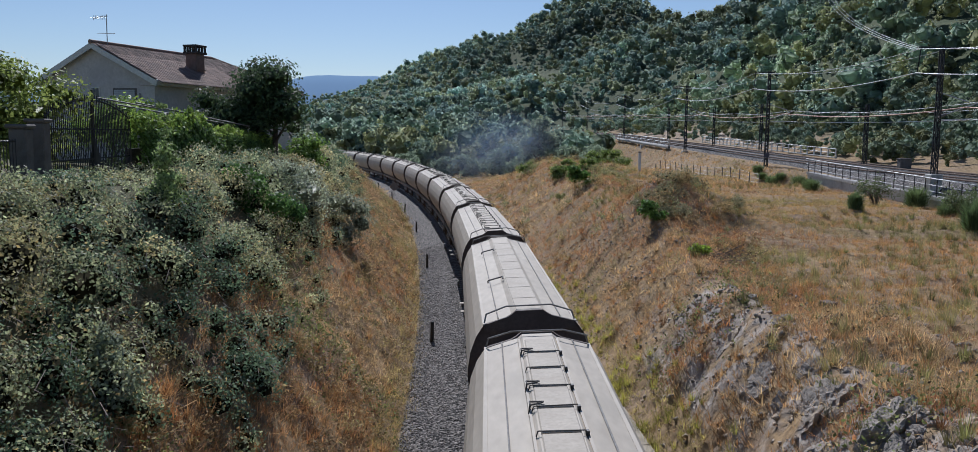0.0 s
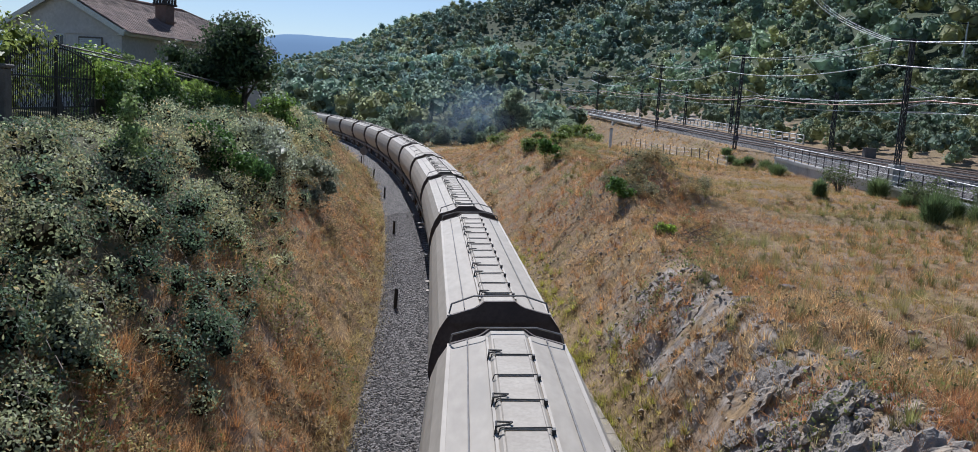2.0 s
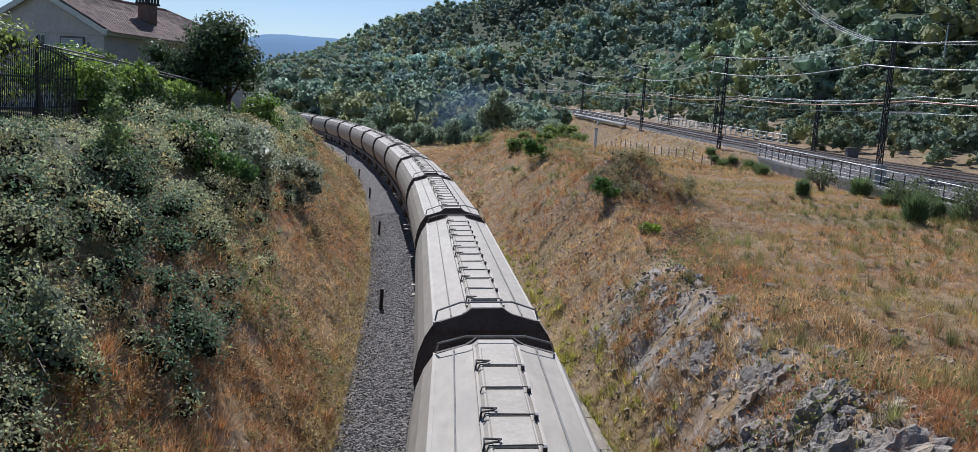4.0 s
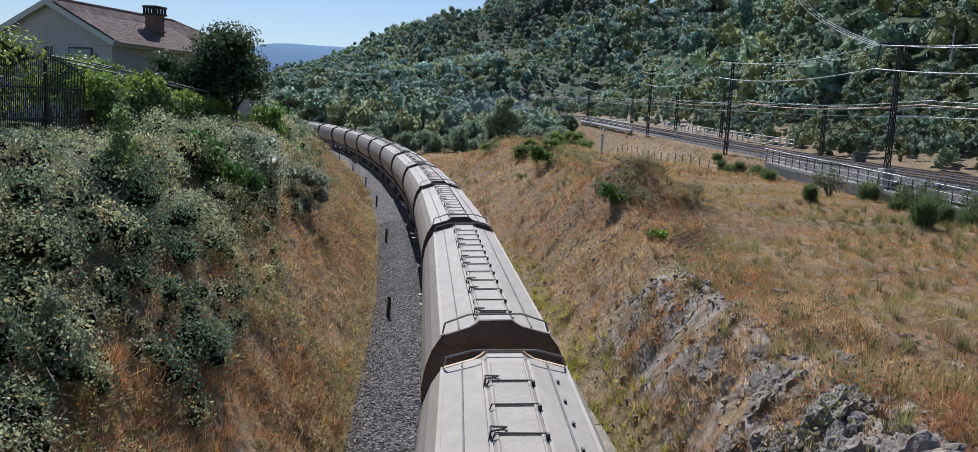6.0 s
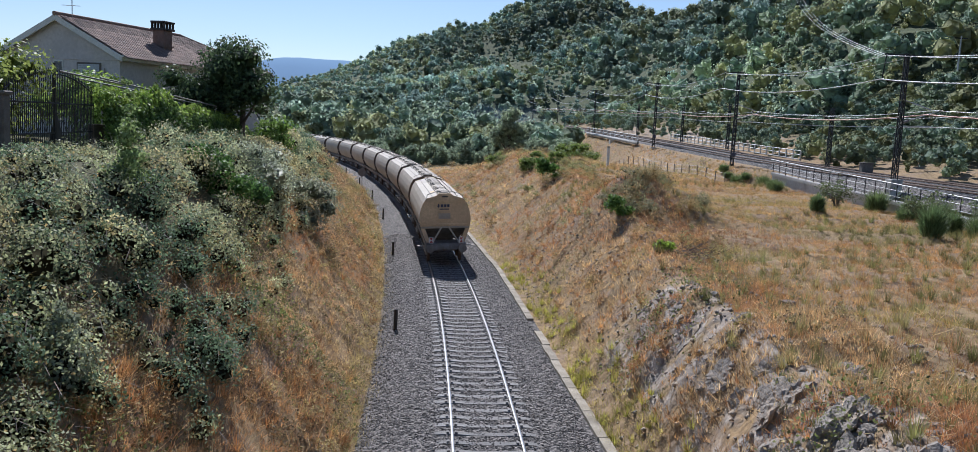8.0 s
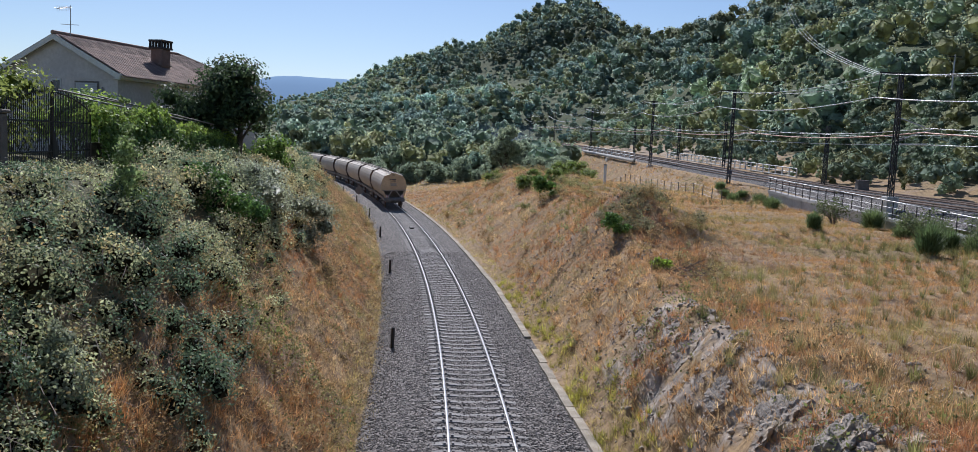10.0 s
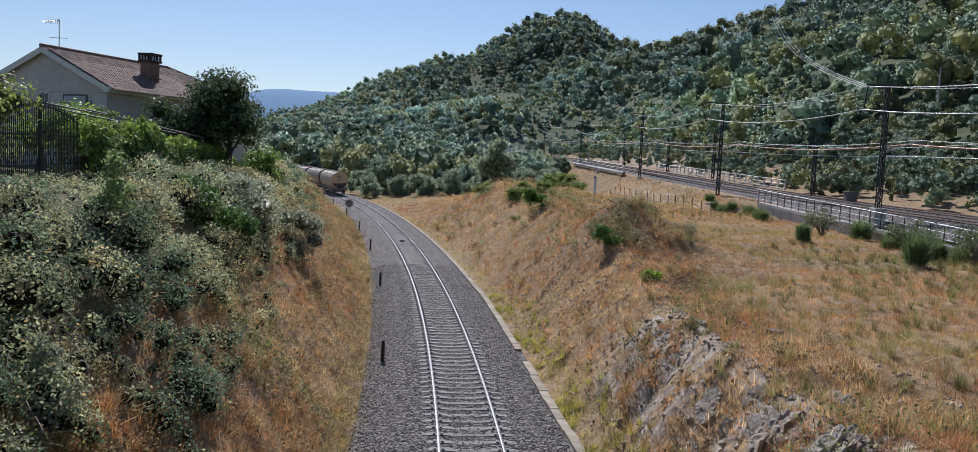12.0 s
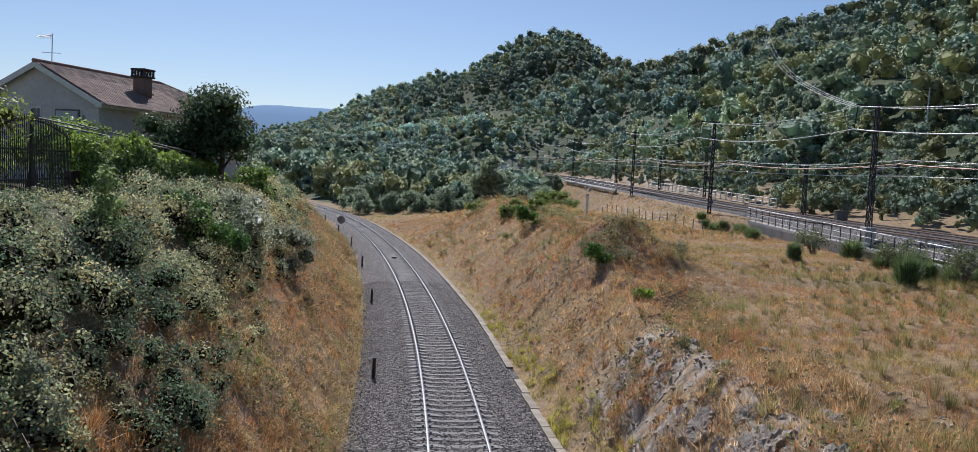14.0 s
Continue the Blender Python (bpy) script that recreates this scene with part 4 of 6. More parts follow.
def lobes_for(rng, h, r, n, kind="round", low=0.35):
    out = []
    for _ in range(n):
        if kind == "pine":
            z = rng.uniform(0.25 if low > 0.2 else 0.1, 1.0)
            rr = r * (1.12 - z) * rng.uniform(0.35, 0.6)
            q = r * (1.1 - z) * 0.5
        else:
            z = rng.uniform(low, 0.9)
            rr = r * rng.uniform(0.3, 0.55)
            q = r * 0.68 * math.sqrt(max(0.05, 1 - (z - 0.5) ** 2 * 3))
        a = rng.uniform(0, 6.28)
        q *= math.sqrt(rng.random())
        out.append((math.cos(a) * q, math.sin(a) * q, z * h - rr * 0.3, rr))
    return out


def build_woods():
    """All far trees on the hills and in the valley, joined."""
    rng = np.random.default_rng(11)
    temps = []
    # far, middle, near and hillside kinds of tree: leaf clumps, their size, lobes
    for k in range(24):
        kind = "pine" if k % 6 < 2 else "round"
        n, size, lobes = ((32, 0.066, 4), (70, 0.045, 4), (220, 0.032, 7), (110, 0.034, 5))[k // 6]
        lb = lobes_for(rng, 1.0, 0.34 if kind == "pine" else 0.52, lobes, kind, 0.22)
        v = crown_cards(rng, n, size, lb, 0.9, 0.15, 0.3)
        hv, hf = hulls(rng, lb, 0.8, 0.9)
        # hulls tinted 0.9: some shade inside the crown painted in
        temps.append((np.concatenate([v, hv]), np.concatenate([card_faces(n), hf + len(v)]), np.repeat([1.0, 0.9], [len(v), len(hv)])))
    P = []

    def add(x, y, h, tint):
        P.append(np.stack([x, y, h, tint], 1))

    # hillsides
    n = 17700
    a = rng.uniform(-20, 33.5, n)
    d = np.sqrt(rng.uniform(150 ** 2, 820 ** 2, n))
    x, y = d * np.sin(np.radians(a)), d * np.cos(np.radians(a))
    u = x - upper_edge(y)
    keep = ((u > 16) & (y < 345)) | (y >= 285) | ((y > 225) & (u < -8))
    keep &= ~((u < 26) & (u > 9) & (y > 120) & (y < 225) & (rng.random(n) < 0.75))
    keep &= rng.random(n) < np.where(d > 450, 0.47, 0.56)
    x, y, d, u = x[keep], y[keep], d[keep], u[keep]
    h = rng.uniform(6.0, 12.5, len(x)) * np.where(u > 10, np.interp(u, [14, 40, 80], [0.45, 1.0, 1.15]), 0.95) * np.interp(d, [300, 800], [0.85, 1.15])
    h = h * np.interp(np.degrees(np.arctan2(x, y)), [-13, -8], [0.5, 1.0])
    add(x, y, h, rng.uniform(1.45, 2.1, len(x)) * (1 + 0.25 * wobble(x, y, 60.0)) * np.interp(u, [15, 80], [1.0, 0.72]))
    # young growth at the foot of the hill
    n = 1300
    y = rng.uniform(235, 430, n)
    x = y * np.tan(np.radians(rng.uniform(-13, 4, n)))
    keep = x < upper_edge(y) - 8
    add(x[keep], y[keep], rng.uniform(3.0, 7.5, keep.sum()), rng.uniform(1.05, 1.7, keep.sum()))
    # valley thicket between the lines
    n = 620
    y = 146 + 150 * rng.random(n) ** 1.3
    x0, x1 = np.interp(y, _y, _x) + 9 + 0.02 * (y - 120), upper_edge(y) - 7
    x = x0 + (x1 - x0) * rng.random(n)
    keep = (wobble(x, y, 26.0) > -0.5) & ((x1 - x) > 0)
    x, y = x[keep], y[keep]
    add(x, y, (2.2 + 9.5 * rng.random(len(x)) ** 2.2) * np.interp(y, [146, 170, 220], [0.75, 1.0, 1.3]), rng.uniform(1.1, 2.1, len(x)))
    # trees left of the lower line, far on
    n = 700
    y = rng.uniform(175, 420, n)
    x = np.interp(y, _y, _x) - 7 - rng.random(n) ** 1.3 * 170
    add(x, y, rng.uniform(2, 4.6, n), rng.uniform(0.8, 1.5, n))
    # brush behind the upper line
    n = 1000
    y = rng.uniform(40, 300, n)
    x = upper_edge(y) + 12 + rng.random(n) ** 1.2 * 26
    keep = (wobble(x, y, 22.0) > -0.35) & ((y < 150) | (rng.random(n) < 0.5))
    add(x[keep], y[keep], rng.uniform(0.8, 3.6, keep.sum()), rng.uniform(1.0, 1.7, keep.sum()))
    # scrub on the slope to the right of the upper line
    n = 1100
    y = rng.uniform(25, 160, n)
    x = upper_edge(y) + 15 + rng.random(n) * 85
    add(x, y, rng.uniform(1.2, 4.5, n) * np.interp(x - upper_edge(y), [15, 60], [0.6, 1.3]), rng.uniform(1.0, 1.6, n))
    P = np.concatenate(P)
    z = ground_z(P[:, 0], P[:, 1])
    away = np.hypot(P[:, 0], P[:, 1])
    right = P[:, 0] > upper_edge(P[:, 1])
    band = np.where(right & (away < 300), 3, np.where((away < 235) & (P[:, 1] > 144), 2, np.where(away < 470, 1, 0)))
    pick = rng.integers(0, 6, len(P))
    pick[P[:, 2] < 5.0] = 2 + pick[P[:, 2] < 5.0] % 4
    pick = pick + 6 * band
    V, T, F, count = [], [], [], 0
    for k in range(24):
        q = pick == k
        tv, tf, inside = temps[k]
        c = np.stack([P[q, 0], P[q, 1], z[q] - 0.06 * P[q, 2]], 1)
        V.append(scatter(tv, c, rng, P[q, 2], 0, upright=True).reshape(-1, 3))
        F.append((tf[None] + count + (np.arange(q.sum()) * len(tv))[:, None, None]).reshape(-1, 3))
        count += len(V[-1])
        base = np.array([(0.92, 1.0, 0.92), (1.06, 1.0, 0.76), (0.84, 0.97, 1.0)])[rng.integers(0, 3, q.sum())]
        # bluer beyond 260 m: haze put into the leaf tint
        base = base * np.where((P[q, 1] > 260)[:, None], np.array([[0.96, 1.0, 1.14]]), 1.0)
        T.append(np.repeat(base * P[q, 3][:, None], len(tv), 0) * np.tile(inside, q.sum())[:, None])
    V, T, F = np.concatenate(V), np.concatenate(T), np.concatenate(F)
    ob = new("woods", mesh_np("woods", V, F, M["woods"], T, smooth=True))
    tagged(ob, "dense green pine and oak woods covering the hills", "woods", kind="stuff")


build_woods()


def shrub(name, x, y, r, h, n, leaf, tint, label, category="shrub", lobes=9, kind="round", trunk=True, z=None, seed=1, mat="leaf_tree", group=""):
    """A bush or tree: a branched stem and a crown of single leaves."""
    rng = np.random.default_rng(seed)
    z = float(ground_z(np.array(x), np.array(y))) if z is None else z
    t = tagged(new(name), label, category, group)
    t.matrix_basis = pose(x, y, z - 0.05)
    lb = lobes_for(rng, h, r, lobes, kind, 0.12 if category == "shrub" else 0.35)
    v, f, m = leafy(rng, n, leaf, lb, 0.85, 0.5, 0.45, 0.5 if mat != "leaf_bramble" else 0.2)
    # hulls at 0.7 of the leaf tint stand in for shade inside the bush
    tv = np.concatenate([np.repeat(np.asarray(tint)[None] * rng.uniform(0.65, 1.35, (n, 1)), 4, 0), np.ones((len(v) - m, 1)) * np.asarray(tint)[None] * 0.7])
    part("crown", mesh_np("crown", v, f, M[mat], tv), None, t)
    if trunk and category == "tree":
        bm = rod(bmesh.new(), (0, 0, -0.1), (0.05 * r, 0, h * 0.45), 0.035 * h, 7, 0.02 * h)
        for a, b, c, q in lb[:6]:
            rod(bm, (0.03 * r, 0, h * rng.uniform(0.2, 0.42)), (a, b, c), 0.014 * h, 5, 0.005 * h)
        part("trunk", bm, M["bark"], t, "brown branching trunk")
    return t


def broom(x, y, r, h, n, tint, label, seed, group):
    """An upright broom: many thin green switches fanning out of the ground."""
    rng = np.random.default_rng(seed)
    t = tagged(new("broom_shrub"), label, "shrub", group)
    t.matrix_basis = pose(x, y, float(ground_z(np.array(x), np.array(y))) - 0.05)
    a, q = rng.uniform(0, 6.28, n), np.sqrt(rng.random(n))
    out = np.stack([np.cos(a), np.sin(a), np.zeros(n)], 1)
    foot = out * (q * r * 0.55)[:, None]
    foot[:, 2] = h * rng.uniform(0, 0.55, n)
    tip = foot + out * (q * r * rng.uniform(0.15, 0.6, n))[:, None]
    tip[:, 2] += h * rng.uniform(0.2, 0.5, n) * (1.15 - 0.5 * q)
    sd = np.stack([-np.sin(a), np.cos(a), np.zeros(n)], 1) * 0.011 + rng.normal(0, 0.006, (n, 3))
    v = np.stack([foot - sd, foot + sd, tip], 1).reshape(-1, 3)
    tv = np.repeat(np.asarray(tint)[None] * rng.uniform(0.55, 1.4, (n, 1)), 3, 0)
    part("crown", mesh_np("crown", v, np.arange(3 * n).reshape(-1, 3), M["leaf_tree"], tv), None, t)


def build_shrubs():
    G = "shrubs on the cutting"
    shrub("fig_tree", -13.2, 40.5, 2.7, 5.5, 9000, 0.09, (0.5, 0.6, 0.6), "dark green dense broadleaf tree beside the house", "tree", 16, seed=2, z=6.1)
    shrub("fig_tree", -15.6, 40.0, 1.9, 4.2, 4500, 0.085, (0.5, 0.6, 0.6), "dark green broadleaf tree against the house wall", "tree", 10, seed=22, z=6.2)
    shrub("garden_tree", -13.7, 21.6, 1.9, 3.9, 5200, 0.07, (1.7, 1.65, 0.95), "yellow-green leafy garden tree over the fence", "tree", 13, seed=3, z=6.2)
    shrub("garden_tree", -16.4, 31.0, 1.8, 2.9, 2600, 0.08, (1.8, 2.0, 1.0), "light green leafy bush in the garden", "tree", 9, seed=4, z=6.2)
    shrub("garden_tree", -18.0, 36.0, 1.8, 3.0, 2400, 0.085, (1.9, 2.1, 0.9), "light green leafy bush in the garden", "tree", 9, seed=14, z=6.2)
    shrub("sage_bush", -9.9, 32.5, 1.7, 2.1, 6200, 0.05, (2.7, 2.4, 3.6), "grey-green feathery bush on the cutting's edge", "shrub", 14, seed=5, group=G)
    shrub("sage_bush", -9.2, 37.5, 1.6, 1.9, 3400, 0.06, (2.0, 1.75, 2.6), "grey-green feathery bush on the cutting's edge", "shrub", 12, seed=6, group=G)
    shrub("laurel_bush", -9.3, 26.6, 1.1, 1.7, 2600, 0.07, (0.75, 1.1, 0.6), "bright green glossy bush on the cutting", "shrub", 9, seed=7, group=G)
    shrub("laurel_bush", -8.9, 28.4, 0.8, 1.3, 1500, 0.07, (0.65, 1.0, 0.6), "bright green glossy bush on the cutting", "shrub", 8, seed=27, group=G)
    shrub("broom_bush", -13.2, 46.5, 1.8, 1.8, 3200, 0.08, (1.2, 1.5, 0.7), "green leafy bush on the cutting's crest", "shrub", 12, seed=8, group=G)
    shrub("broom_bush", -15.9, 56.0, 1.6, 1.5, 2600, 0.09, (1.2, 1.4, 0.7), "green leafy bush on the cutting's crest", "shrub", 12, seed=9, group=G)
    shrub("broom_bush", -19.6, 68.0, 1.7, 1.5, 2200, 0.1, (1.3, 1.4, 0.8), "olive green bush on the cutting's crest", "shrub", 10, seed=10, group=G)
    shrub("broom_bush", -24.8, 84.0, 1.8, 1.6, 2000, 0.12, (1.2, 1.3, 0.8), "olive green bush on the cutting's crest", "shrub", 10, seed=11, group=G)
    shrub("tall_herb", -9.2, 19.8, 0.8, 2.9, 2400, 0.05, (1.2, 1.5, 0.95), "tall green herb growing out of the brambles", "shrub", 16, "pine", seed=12, group=G, mat="leaf_bramble")
    shrub("tall_herb", -6.8, 12.3, 1.0, 1.2, 2400, 0.038, (1.1, 1.2, 1.35), "blue-green feathery herb on the cutting", "shrub", 14, "pine", seed=13, group=G, mat="leaf_bramble")
    R = "shrubs on the bank"
    shrub("green_bush", 5.3, 39.4, 0.75, 1.25, 1300, 0.065, (0.85, 1.2, 0.6), "bright green bush on the rocky knoll", "shrub", 8, seed=30, group=R)
    shrub("green_bush", 2.8, 63.0, 1.15, 1.9, 1500, 0.1, (0.75, 1.1, 0.5), "bright green round bush on the bank", "shrub", 8, seed=31, group=R)
    shrub("green_bush", 6.0, 31.6, 0.45, 0.6, 500, 0.055, (1.9, 2.1, 0.6), "yellow-green low bush on the bank", "shrub", 6, seed=32, group=R)
    shrub("grey_bush", 7.6, 44.5, 1.2, 1.1, 1300, 0.045, (1.2, 1.15, 1.0), "grey-green low bush on the knoll", "shrub", 8, seed=33, group=R, mat="leaf_bramble")
    shrub("grey_bush", 6.3, 40.0, 0.9, 0.8, 900, 0.045, (1.2, 1.1, 1.0), "grey-green low bush on the knoll", "shrub", 8, seed=34, group=R, mat="leaf_bramble")
    for k, (x, y, r) in enumerate(((1.7, 72.5, 1.2), (4.1, 73.0, 1.1), (6.6, 84, 1.6), (-1.6, 89.8, 1.1), (5.0, 82, 1.2), (8.3, 88, 1.5), (2.6, 78, 0.9))):
        shrub("green_bush", x, y, r, r * 1.1, 1400, 0.085, (1.4, 1.5, 0.85), "olive green bush along the bank", "shrub", 8, seed=40 + k, group=R)
    scrub = np.random.default_rng(61)
    for k in range(16):
        a, q = scrub.uniform(0, 6.28), scrub.uniform(0.2, 3.2)
        r = scrub.uniform(0.4, 0.95)
        shrub("grey_bush", 6.9 + q * math.cos(a), 43.2 + 1.1 * q * math.sin(a), r, r * 0.8, 900, 0.034, (1.2, 1.1, 1.0) if k % 3 else (1.8, 1.3, 1.0), "low grey-green scrub on the knoll", "shrub", 9, seed=200 + k, group=R, mat="leaf_bramble")
    for k in range(14):
        y = scrub.uniform(52, 98)
        x = float(np.interp(y, _y, _x)) + float(np.interp(y, [50, 75, 100], [9.5, 12, 14])) + scrub.uniform(-3, 2)
        r = scrub.uniform(0.45, 1.1)
        shrub("grey_bush", x, y, r, r * 0.85, 600, 0.05, (1.5, 1.45, 1.0), "low olive scrub on the bank", "shrub", 9, seed=230 + k, group=R, mat="leaf_bramble")
    V = "trees in the valley"
    shrub("poplar_tree", -0.5, 141.0, 3.4, 11.0, 4200, 0.24, (1.3, 1.35, 1.2), "tall light green poplar in the valley thicket", "tree", 16, "round", mat="woods", seed=90, group=V)
    shrub("poplar_tree", 3.5, 150.0, 3.2, 8.0, 3000, 0.24, (1.1, 1.2, 1.1), "light green poplar in the valley thicket", "tree", 14, "round", mat="woods", seed=91, group=V)
    for k, (x, y, q) in enumerate(((-21.5, 141, 2.6), (-17.0, 143, 2.4), (-12.5, 141, 2.8), (-8.0, 138, 2.9), (-3.6, 136, 2.4), (4.8, 136, 3.2), (9.0, 140, 3.4), (-24.5, 150, 3.0), (-15.0, 152, 3.6), (-6.0, 149, 3.6))):
        shrub("willow_bush", x, y, q, q * 1.55, 2200, 0.17, (1.15, 1.25, 1.15), "rounded light green willow bush in the valley", "shrub", 12, "round", mat="woods", seed=95 + k, group=V)
    rng = np.random.default_rng(5)
    for k in range(20):
        y = rng.uniform(30, 60) if k % 3 else rng.uniform(60, 84)
        x = float(upper_edge(y)) - rng.uniform(0.9, 2.6)
        r = rng.uniform(0.5, 1.0)
        broom(x, y, r * 1.2, r * 1.7, 1300, (1.0, 1.1, 0.95), "dark green broom beside the retaining wall", 60 + k, "brooms by the wall")
    for k, (x, y, r) in enumerate(((20.5, 40.5, 0.9), (22.8, 43.0, 0.7), (23.5, 37.0, 0.8), (18.8, 51.0, 0.6), (24.3, 47.0, 0.9))):
        broom(x, y, r, r * 2.1, 2400, (0.85, 1.0, 0.9), "upright green broom in the meadow", 120 + k, "brooms by the wall")


build_shrubs()


def build_thicket():
    """Brambles over the upper part of the left cutting: leaves over a lumpy surface, and long stems."""
    rng = np.random.default_rng(21)
    m = 1900
    s = 7 + 75 * rng.random(m) ** 1.5
    edge = 6.0 + np.interp(s, [10, 25, 50, 80], [-0.7, 0.1, 1.2, 1.6])
    o = -edge - 6.8 * rng.random(m)
    x, y, h = line_at(s)
    px, py = x + np.cos(h) * o, y - np.sin(h) * o
    keep = -o > edge + 1.1 * wobble(px, py, 3.0)
    px, py, o, s, edge = px[keep], py[keep], o[keep], s[keep], edge[keep]
    r = (0.22 + 0.55 * rng.random(len(px)) ** 1.6) * np.interp(-o - edge, [0, 1.5, 4.0], [0.6, 1.0, 1.0])
    z = ground_z(px, py) + r * rng.uniform(0.1, 1.1, len(px))
    z = np.minimum(z, 6.75 - r * 0.8 + 0.45 * wobble(px, py + 5, 2.6))
    lobes = np.stack([px, py, z, r], 1)
    # each mound has its own growth: grey-green bramble, dark ivy, straw-coloured dead stems
    kind = wobble(px + 11, py, 4.5) + 0.5 * rng.normal(size=len(px))
    hue = np.where((kind > 0.55)[:, None], np.array([[0.7, 0.95, 0.9]]), np.where((kind < -0.6)[:, None], np.array([[2.1, 1.8, 1.5]]), np.array([[1.75, 1.8, 1.65]])))
    hue = hue * rng.uniform(0.7, 1.3, (len(px), 1))
    vs, ts = [], []
    for k in range(len(lobes)):
        q = int(460 * (lobes[k, 3] / 0.6) ** 2 * np.interp(s[k], [8, 30, 60], [1.15, 0.75, 0.45]))
        size = np.interp(s[k], [8, 30, 60], [0.033, 0.044, 0.068])
        vs.append(crown_cards(rng, q, size, lobes[k:k + 1], 0.95, 0.6, 0.6))
        shade = hue[k] * rng.uniform(0.75, 1.25, (q, 1))
        dead = rng.random(q) < 0.05
        shade[dead] = (2.2, 1.6, 1.15)
        ts.append(np.repeat(shade, 4, 0))
    v, t = np.concatenate(vs), np.concatenate(ts)
    n = len(v) // 4
    c = v.reshape(-1, 4, 3).mean(1)
    # hulls added inside the mounds to block light and darken the hollows
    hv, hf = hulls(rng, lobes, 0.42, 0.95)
    th = tagged(new("bramble_thicket"), "dense grey-green bramble thicket covering the cutting", "brambles", kind="stuff")
    tagged(part("leaves", mesh_np("bramble_leaves", v, card_faces(n), M["leaf_bramble"], t), None, th), kind="stuff")
    tagged(part("inner_growth", mesh_np("inner_growth", hv, hf, M["core"]), None, th, "near-black hulls standing in for shade inside the brambles"), kind="stuff")
    # arching stems
    k = 2600
    i = rng.integers(0, n, k)
    p0 = c[i]
    dirn = rng.normal(size=(k, 3)) * np.array([1, 1, 0.3])
    dirn /= np.linalg.norm(dirn, axis=1)[:, None]
    L = rng.uniform(0.3, 0.9, k)[:, None]
    pts = [p0 - np.array([0, 0, 0.1]), p0 + dirn * L * 0.5 + np.array([0, 0, 0.16]), p0 + dirn * L + np.array([0, 0, 0.05])]
    sd = np.cross(dirn, [0, 0, 1]) * 0.006
    V = np.stack([pts[0] - sd, pts[0] + sd, pts[1] + sd, pts[1] - sd, pts[2] + sd, pts[2] - sd], 1).reshape(-1, 3)
    F = (np.array([(0, 1, 2, 3), (3, 2, 4, 5)])[None] + 6 * np.arange(k)[:, None, None]).reshape(-1, 4)
    tagged(part("stems", mesh_np("bramble_stems", V, F, M["twig"]), None, th, "thin brown bramble stems"), kind="stuff")


build_thicket()


def grass_tufts(name, x, y, rng, hmin, hmax, tint, blades, width, label, lean=1.3):
    """Tufts of thin single blades on the ground."""
    n = len(x)
    z = ground_z(x, y) - 0.03
    c = np.repeat(np.stack([x, y, z], 1), blades, 0)
    m = n * blades
    h = np.repeat(rng.uniform(hmin, hmax, n), blades) * rng.uniform(0.5, 1.1, m)
    a = rng.uniform(0, 6.28, m)
    out = np.stack([np.cos(a), np.sin(a), np.zeros(m)], 1)
    b = c + out * (rng.random(m) * 0.1)[:, None]
    tip = b + out * (h * rng.uniform(0.1, lean, m))[:, None] + np.array([0, 0, 1]) * (h * rng.uniform(0.45, 1.0, m))[:, None]
    sd = np.stack([-np.sin(a), np.cos(a), np.zeros(m)], 1) * width * rng.uniform(0.5, 1.3, m)[:, None]
    V = np.stack([b - sd, b + sd, tip], 1).reshape(-1, 3)
    F = np.arange(3 * m).reshape(-1, 3)
    T = np.repeat(np.repeat(tint * rng.uniform(0.5, 1.35, (n, 1)), blades, 0) * rng.uniform(0.75, 1.25, (m, 1)), 3, 0)
    tagged(new(name, mesh_np(name, V, F, M["grass"], T)), label, "grass", kind="stuff")


def tints(x, y, rng, mix):
    """Tuft colours by patches: mix is a list of (noise size, threshold, colour)."""
    t = np.ones((len(x), 3)) * mix[0]
    for k, (size, at, colour) in enumerate(mix[1:]):
        t[wobble(x + 17 * k, y - 9 * k, size) + 0.3 * rng.normal(size=len(x)) > at] = colour
    return t


